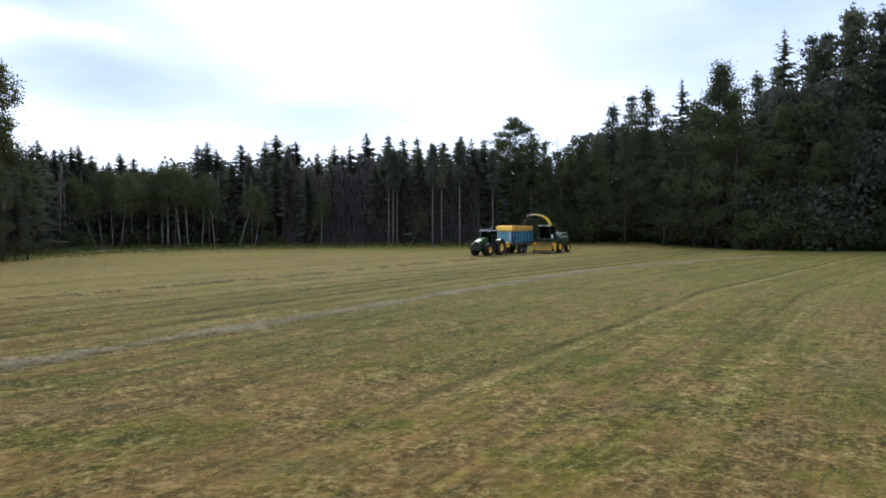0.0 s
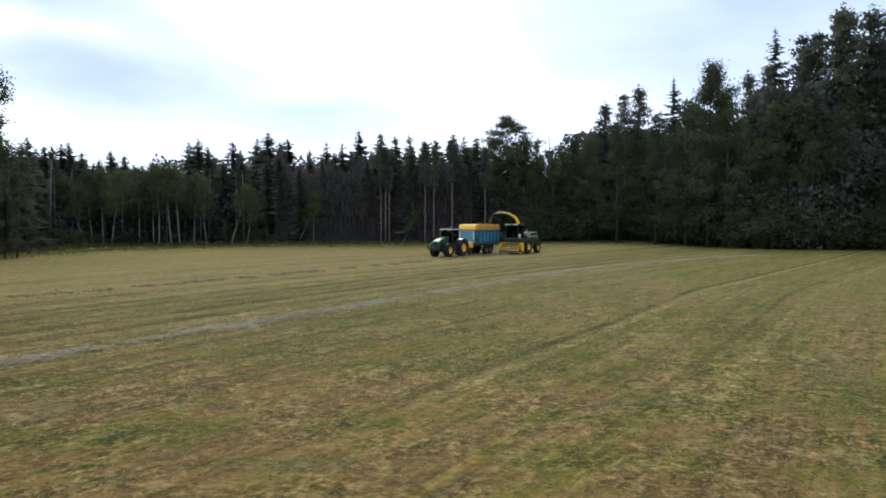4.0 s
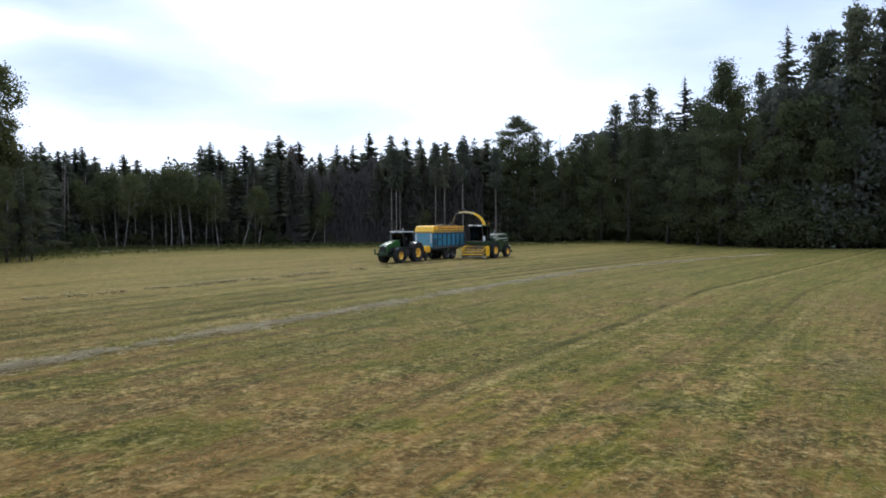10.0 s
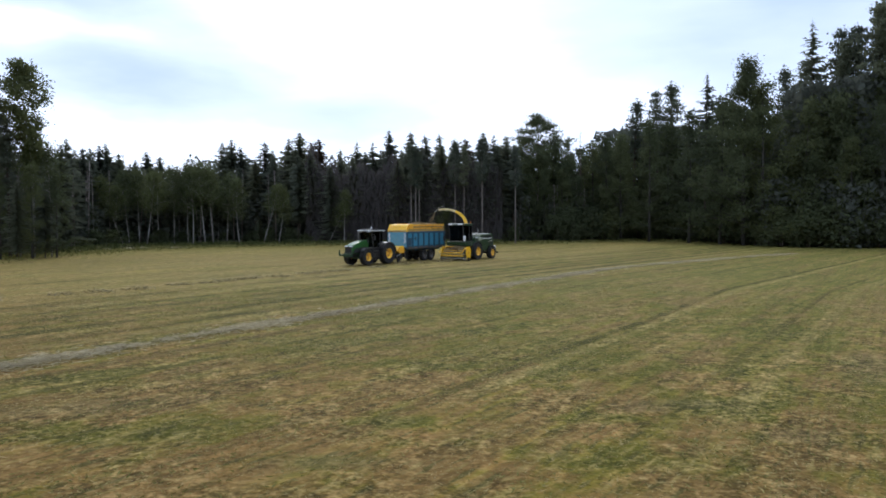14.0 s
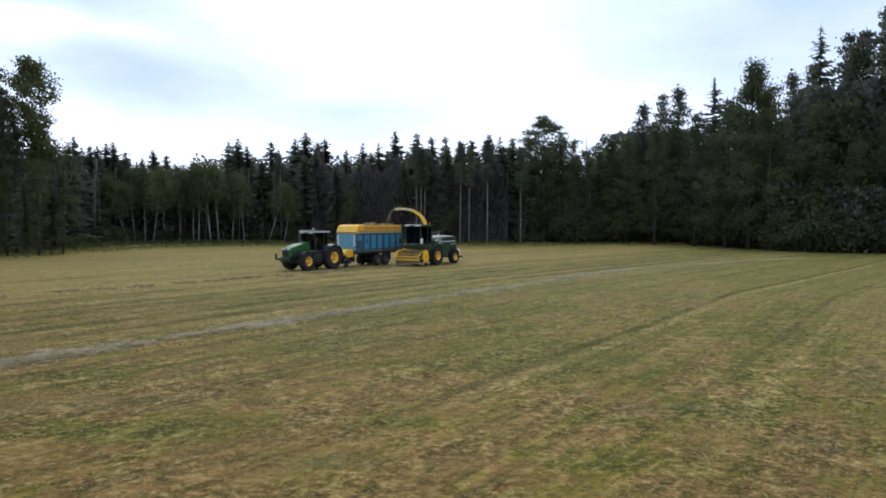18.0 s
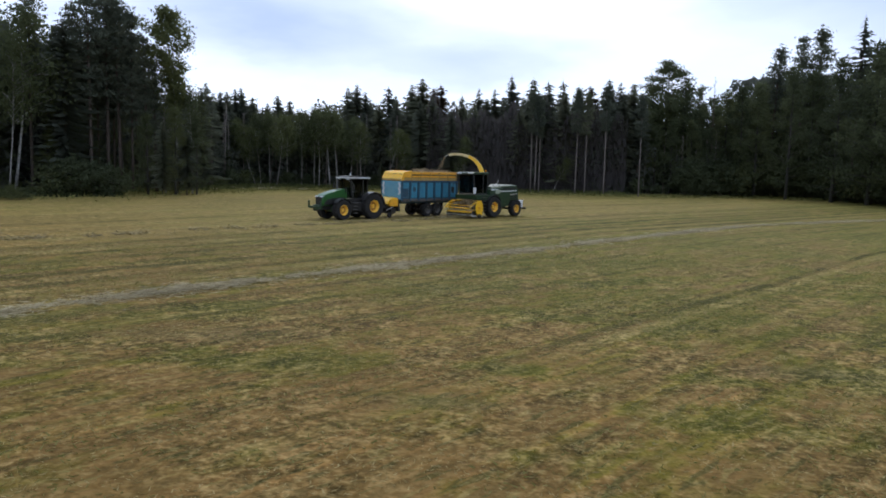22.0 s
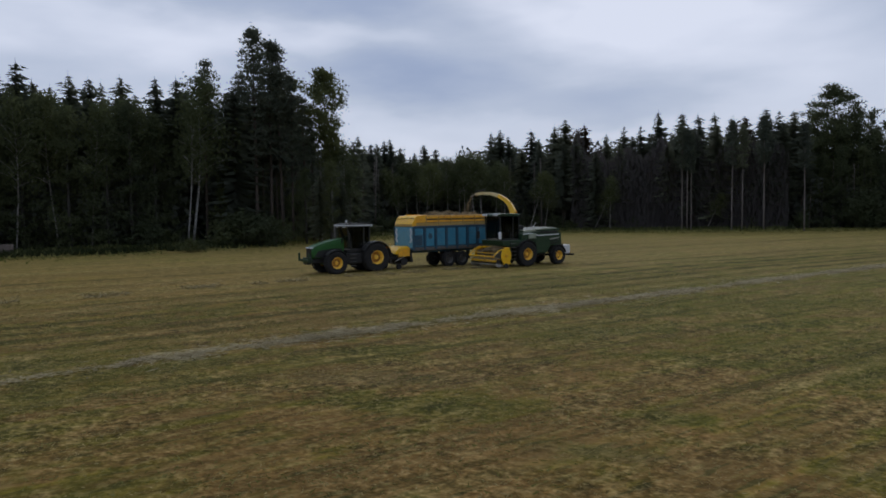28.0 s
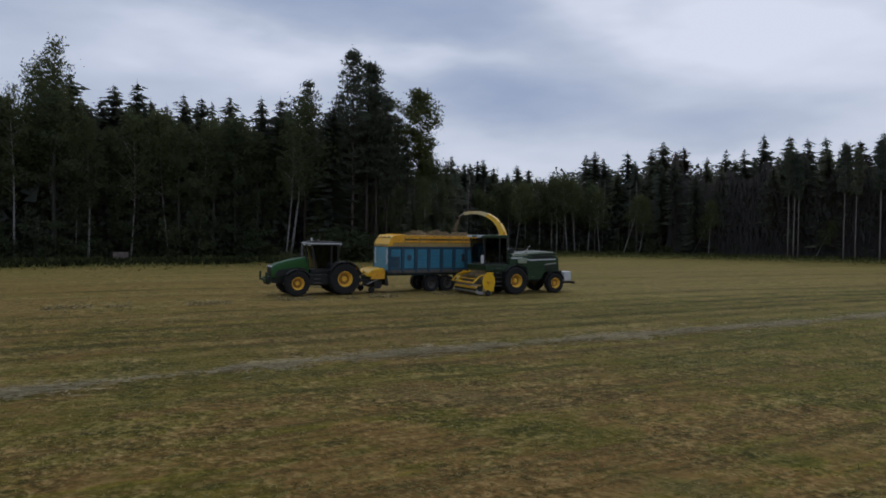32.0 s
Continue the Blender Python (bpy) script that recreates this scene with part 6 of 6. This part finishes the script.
    tip0, tip1 = Vector(spout_point(3.0, 5.47)), Vector(spout_point(3.5, 5.2))
    flap = bmesh.new()
    vs = [flap.verts.new(q) for q in (tip0 + side * 0.16, tip0 - side * 0.16, tip1 - side * 0.15, tip1 + side * 0.15)]
    f = flap.faces.new(vs)
    ext = bmesh.ops.extrude_face_region(flap, geom=[f])
    bmesh.ops.translate(flap, vec=(0, 0, -0.03), verts=[v for v in ext["geom"] if isinstance(v, bmesh.types.BMVert)])
    part("deflector_flap", flap, PALE_STEEL, spout, "worn grey deflector flap")
    part("flap_cylinder", pipe([spout_point(2.3, 5.74), spout_point(3.1, 5.6)], 0.03, 6), BLACK, spout)
    part("spout_strut", pipe([(0.3, -0.1, 4.0), spout_point(0.85, 4.85)], 0.035, 6), BLACK, root)
    return root


tractor, trailer, harvester = build_tractor(), build_trailer(), build_harvester()


# ---- the load, the stream of chopped grass and hay on the ground ----
def hay_pile(name, pieces, label, category, material, group=""):
    s = Shape()
    for c, a, b in pieces:
        s.leaves(c, a, b)
    ob = new(name, s.mesh(name, material))
    return tagged(ob, label, category, group, "stuff")


def build_load():
    rng = np.random.default_rng(61)
    s = Shape()
    nx, ny = 64, 22
    xs, ys = np.linspace(BOX_REAR + 0.1, BOX_FRONT - 0.12, nx), np.linspace(-1.12, 1.12, ny)
    v = []
    for x in xs:
        for y in ys:
            edge = max(0, 1 - (abs(y) / 1.14) ** 3)
            k = (0.45 + 1.1 * noise.noise((x * 0.75, y * 0.7, 2.0)) + 0.4 * noise.noise((x * 2.3, y * 2.3, 5.0))) * min(1.0, max(0.2, (BOX_FRONT - 0.9 - x) / 1.2))
            v.append((x, y, BOARD_TOP - 0.15 + 0.54 * edge * max(0.1, k) + 0.04 * rng.normal()))
    s.add(v, [(i * ny + j, (i + 1) * ny + j, (i + 1) * ny + j + 1, i * ny + j + 1) for i in range(nx - 1) for j in range(ny - 1)])
    n = 2600
    x, y = rng.uniform(BOX_REAR + 0.1, BOX_FRONT - 0.3, n), rng.uniform(-1.1, 1.1, n)
    z = np.array([BOARD_TOP - 0.12 + 0.54 * max(0, 1 - (abs(b) / 1.14) ** 3) * max(0.1, (0.45 + 1.1 * noise.noise((a * 0.75, b * 0.7, 2.0)) + 0.4 * noise.noise((a * 2.3, b * 2.3, 5.0))) * min(1.0, max(0.2, (BOX_FRONT - 0.9 - a) / 1.2))) for a, b in zip(x, y)])
    a, b = random_axes(rng, n, 0.09, 0.35)
    s.leaves(np.stack([x, y, z], axis=1), a, b)
    # its flanks show between the rails
    m = 2600
    x, z = rng.uniform(BOX_REAR + 0.1, BOX_FRONT - 0.4, m), rng.uniform(SIDE_TOP, BOARD_TOP - 0.1, m)
    y = np.where(rng.uniform(size=m) < 0.5, -1.0, 1.0) * (1.1 + rng.normal(0, 0.02, m))
    a, b = random_axes(rng, m, 0.1, 0.5)
    a[:, 1] *= 0.3
    b[:, 1] *= 0.3
    s.leaves(np.stack([x, y, z], axis=1), a, b)
    for yy in (-1.06, 1.06):
        s.add([(BOX_REAR + 0.1, yy, SIDE_TOP), (BOX_FRONT - 0.4, yy, SIDE_TOP), (BOX_FRONT - 0.4, yy, BOARD_TOP - 0.12), (BOX_REAR + 0.1, yy, BOARD_TOP - 0.12)], [(0, 1, 2, 3)])
    return tagged(new("chopped_grass_load", s.mesh("chopped_grass_load", FRESH_HAY)), "heaped load of chopped dry grass in the trailer", "grass load")


def build_stream():
    rng = np.random.default_rng(62)
    n = 900
    u = rng.uniform(0, 1, n) ** 0.75
    # a thin jet that falls apart into a loose veil over the load
    fall = rng.uniform(0.75, 1.25, n)
    p = 3.38 + 0.55 * u * fall
    z = 5.24 - 0.9 * u - 0.45 * u * u
    c = np.array([spout_point(pi, zi) for pi, zi in zip(p, z)])
    c += rng.normal(size=c.shape) * (0.02 + 0.12 * u * u)[:, None]
    a, b = random_axes(rng, n, 0.032, 0.4)
    s = Shape()
    s.leaves(c, a, b)
    return tagged(new("chopped_grass_stream", s.mesh("chopped_grass_stream", FRESH_HAY)), "stream of chopped grass falling from the spout", "grass stream", kind="stuff")


def build_header_hay():
    rng = np.random.default_rng(63)
    n = 1500
    y = rng.uniform(-1.4, 1.3, n)
    x = 2.25 + rng.uniform(-0.3, 0.42, n)
    z = 1.36 - 0.3 * np.maximum(0, x - 2.3) + 0.07 * rng.normal(size=n) - 0.1 * np.abs(y) + 0.1 * np.sin(y * 2.1 + 0.6)
    a, b = random_axes(rng, n, 0.1, 0.3)
    return hay_pile("hay_in_header", [(np.stack([x, y, z], axis=1), a, b)], "dry hay gathered in the pickup header", "hay", FRESH_HAY)


load, stream, header_hay = build_load(), build_stream(), build_header_hay()


def windrow(name, lat, a0, a1, width, height, density, seed, label, material):
    """A loose row of hay along the driving direction."""
    rng = np.random.default_rng(seed)
    n = int((a1 - a0) * density)
    along = rng.uniform(a0, a1, n)
    thick = np.array([max(0.08, 0.5 + 0.9 * noise.noise((q * 0.22, seed, 0)) + 0.45 * noise.noise((q * 0.9, seed, 3))) for q in along])
    wander = np.array([0.45 * noise.noise((q * 0.06, seed, 9)) + 2.0 * max(0.0, min(1.0, (q + 8) / 11)) ** 1.5 + 5.0 * max(0.0, (-55 - q) / 27) ** 1.6 for q in along])
    keep = rng.uniform(size=n) < np.clip(thick * 1.3, 0.12, 1.0)
    along, thick, wander = along[keep], thick[keep], wander[keep]
    n = len(along)
    across = rng.normal(size=n) * width * 0.36 * (0.45 + 0.55 * thick)
    across += np.array([0.28 * noise.noise((q * 0.9, seed, 5)) + 0.2 * noise.noise((q * 2.6, seed, 6)) for q in along])
    across += np.where(rng.uniform(size=n) < 0.3, rng.normal(0, width * 0.45, n), 0.0)
    z = np.abs(rng.normal(size=n)) * height * 0.5 * thick * np.exp(-(across / width) ** 2 * 2) + 0.02
    c = np.array([tuple(on_path(q, lat + w + x, zz)) for q, w, x, zz in zip(along, wander, across, z)])
    a, b = random_axes(rng, n, 0.13, 0.2)
    a += np.array(PATH_U) * rng.normal(0, 0.13, n)[:, None]
    a[:, 2] *= 0.25
    b[:, 2] *= 0.3
    return hay_pile(name, [(c, a, b)], label, "hay row", material, "hay rows")


windrow("hay_windrow", 22.2, -96, 14, 1.05, 0.07, 420, 71, "thin pale row of dry hay on the mown meadow", HAY)


# the row that the harvester gathers lies in pieces before it
CLUMPS = []


def gathered_row():
    rng = np.random.default_rng(73)
    along = -86.0
    while along < 16:
        ln = rng.uniform(0.7, 2.4)
        n = int(ln * 120)
        x = rng.uniform(-ln / 2, ln / 2, n)
        y = rng.normal(0, 0.42, n)
        lump = np.array([max(0.15, 0.5 + noise.noise((q * 0.8 + along, 1.0, 4.0))) for q in x])
        z = np.abs(rng.normal(size=n)) * 0.14 * lump + 0.015
        a, b = random_axes(rng, n, 0.12, 0.24)
        a[:, 2] *= 0.4
        b[:, 2] *= 0.5
        ob = hay_pile("hay_clump", [(np.stack([x, y, z], axis=1), a, b)], "low clump of dry hay in the row before the harvester", "hay clump", ROW_HAY, "hay clumps of the row")
        CLUMPS.append((ob, along + ln / 2, 3.7 + rng.normal(0, 0.25)))
        along += ln + rng.choice((0.1, 0.6, 1.6, 2.8))


gathered_row()


# ---- small things at the forest's edge ----
RACK_WOOD = surface("weathered_grey_wood", (0.13, 0.10, 0.08), (0.26, 0.21, 0.18), 3.0, 0.85, bump=0.4, dirt=0.4)


def wooden_rack():
    """A low rack of posts and boards beside the trees."""
    root = new("wooden_rack")
    for x in (-0.7, 0.7):
        for y in (-0.4, 0.4):
            part("post", box(x - 0.045, x + 0.045, y - 0.045, y + 0.045, 0, 1.22, 0.008), RACK_WOOD, root)
    for y in (-0.44, 0.44):
        for k in range(4):
            part("board", box(-0.78, 0.78, y - 0.015, y + 0.015, 0.34 + 0.22 * k, 0.50 + 0.22 * k, 0.006), RACK_WOOD, root)
    for x in (-0.74, 0.74):
        for k in range(4):
            part("end_board", box(x - 0.015, x + 0.015, -0.42, 0.42, 0.34 + 0.22 * k, 0.50 + 0.22 * k, 0.006), RACK_WOOD, root)
    part("floor_board", box(-0.7, 0.7, -0.42, 0.42, 0.30, 0.335, 0.006), RACK_WOOD, root)
    tagged(root, "weathered wooden rack standing at the forest edge", "wooden rack")
    p = polar(-54.3, 88.5)
    root.matrix_basis = pose(p.x, p.y, 0.02, 0, 0, 54.3)


wooden_rack()


def cut_heap(az, r, length, width, height, seed):
    """A flat heap of dry cut grass left before the verge."""
    rng = np.random.default_rng(seed)
    n = int(length * width * 260)
    x, y = rng.normal(0, length * 0.3, n), rng.normal(0, width * 0.3, n)
    z = np.abs(rng.normal(size=n)) * height * np.exp(-(x / length) ** 2 * 3 - (y / width) ** 2 * 3) + 0.02
    a, b = random_axes(rng, n, 0.14, 0.3)
    a[:, 2] *= 0.4
    b[:, 2] *= 0.4
    ob = hay_pile("cut_grass_heap", [(np.stack([x, y, z], axis=1), a, b)], "flat pale heap of dry cut grass near the trees", "grass heap", HAY, "heaps before the verge")
    p = polar(az, r)
    ob.matrix_basis = pose(p.x, p.y, 0.0, 0, 0, -az)


for az, r, length, width, height, seed in ((-27.4, 116, 3.2, 1.6, 0.22, 301), (-25.6, 119, 2.6, 1.4, 0.18, 302), (-24.6, 121, 1.8, 1.2, 0.15, 303), (-29.0, 112, 2.2, 1.3, 0.16, 304), (-22.3, 121, 2.0, 1.2, 0.12, 305)):
    cut_heap(az, r, length, width, height, seed)


# ---- what moves ----
def travelled(t):
    """How far the tractor's rear axle has come along its line."""
    return 0.004207 * t * t + 1.9995 * t - 84.194


def motions():
    turn = math.degrees(HEAD)
    steps = [i * 0.3 for i in range(107)] + [32.0]

    def row(ob, back, lat, lift=0.0, settle=0.0):
        rows = []
        for t in steps:
            p = on_path(travelled(t) + back, lat)
            jolt = 0.012 * math.sin(t * 5.1 + back) + 0.008 * math.sin(t * 11.3 + lat)
            z = lift - settle * (1 - t / 32.0)
            rows.append((t, pose(p.x, p.y, p.z + z + jolt - 0.02, 0.25 * math.sin(t * 3.7 + back), 0.2 * math.sin(t * 4.3 + back), turn)))
        walk(ob, rows)

    row(tractor, 0.0, 0.0)
    row(trailer, -6.9, 0.0)
    row(load, -6.9, 0.0, 0.0, 0.22)
    row(harvester, -10.5, 3.8)
    row(stream, -10.5, 3.8)
    row(header_hay, -10.5, 3.8)
    # each piece of hay lies still, is lifted by the header and carried into the machine
    for ob, along, lat in CLUMPS:
        lie = on_path(along, lat)
        rest = pose(lie.x, lie.y, 0, 0, 0, turn)

        def inside(t, back, side, z):
            p = on_path(travelled(t) - 10.5 + back, side)
            return pose(p.x, p.y, z, 0, 0, turn)

        grab = next((t for t in np.arange(0, 32, 0.1) if travelled(t) - 10.5 + 3.0 > along), None)
        if grab is None:
            walk(ob, [(0, rest), (32, rest)])
            continue
        grab = float(grab)
        rows = [(0, rest)] if grab > 0.3 else []
        rows += [(max(grab, 0.0), rest), (grab + 0.5, inside(grab + 0.5, 2.2, lat, 0.75)), (grab + 1.2, inside(grab + 1.2, 0.6, 3.8, 1.1))]
        rows += [(t, inside(t, -0.6, 3.8, 1.15)) for t in np.arange(grab + 2.0, 32.0, 2.0)] + [(32.0, inside(32.0, -0.6, 3.8, 1.15))]
        rows = [(t, m) for t, m in rows if t <= 32.0]
        walk(ob, rows)
    for hub, place, r, side in WHEELS:
        rows = []
        for t in steps:
            a = (travelled(t) - travelled(0)) / r
            m = Matrix.Translation(place) @ Matrix.Rotation(a, 4, "Y")
            if side < 0:
                m = m @ Matrix.Rotation(math.pi, 4, "Z")
            rows.append((t, m))
        walk(hub, rows)


motions()
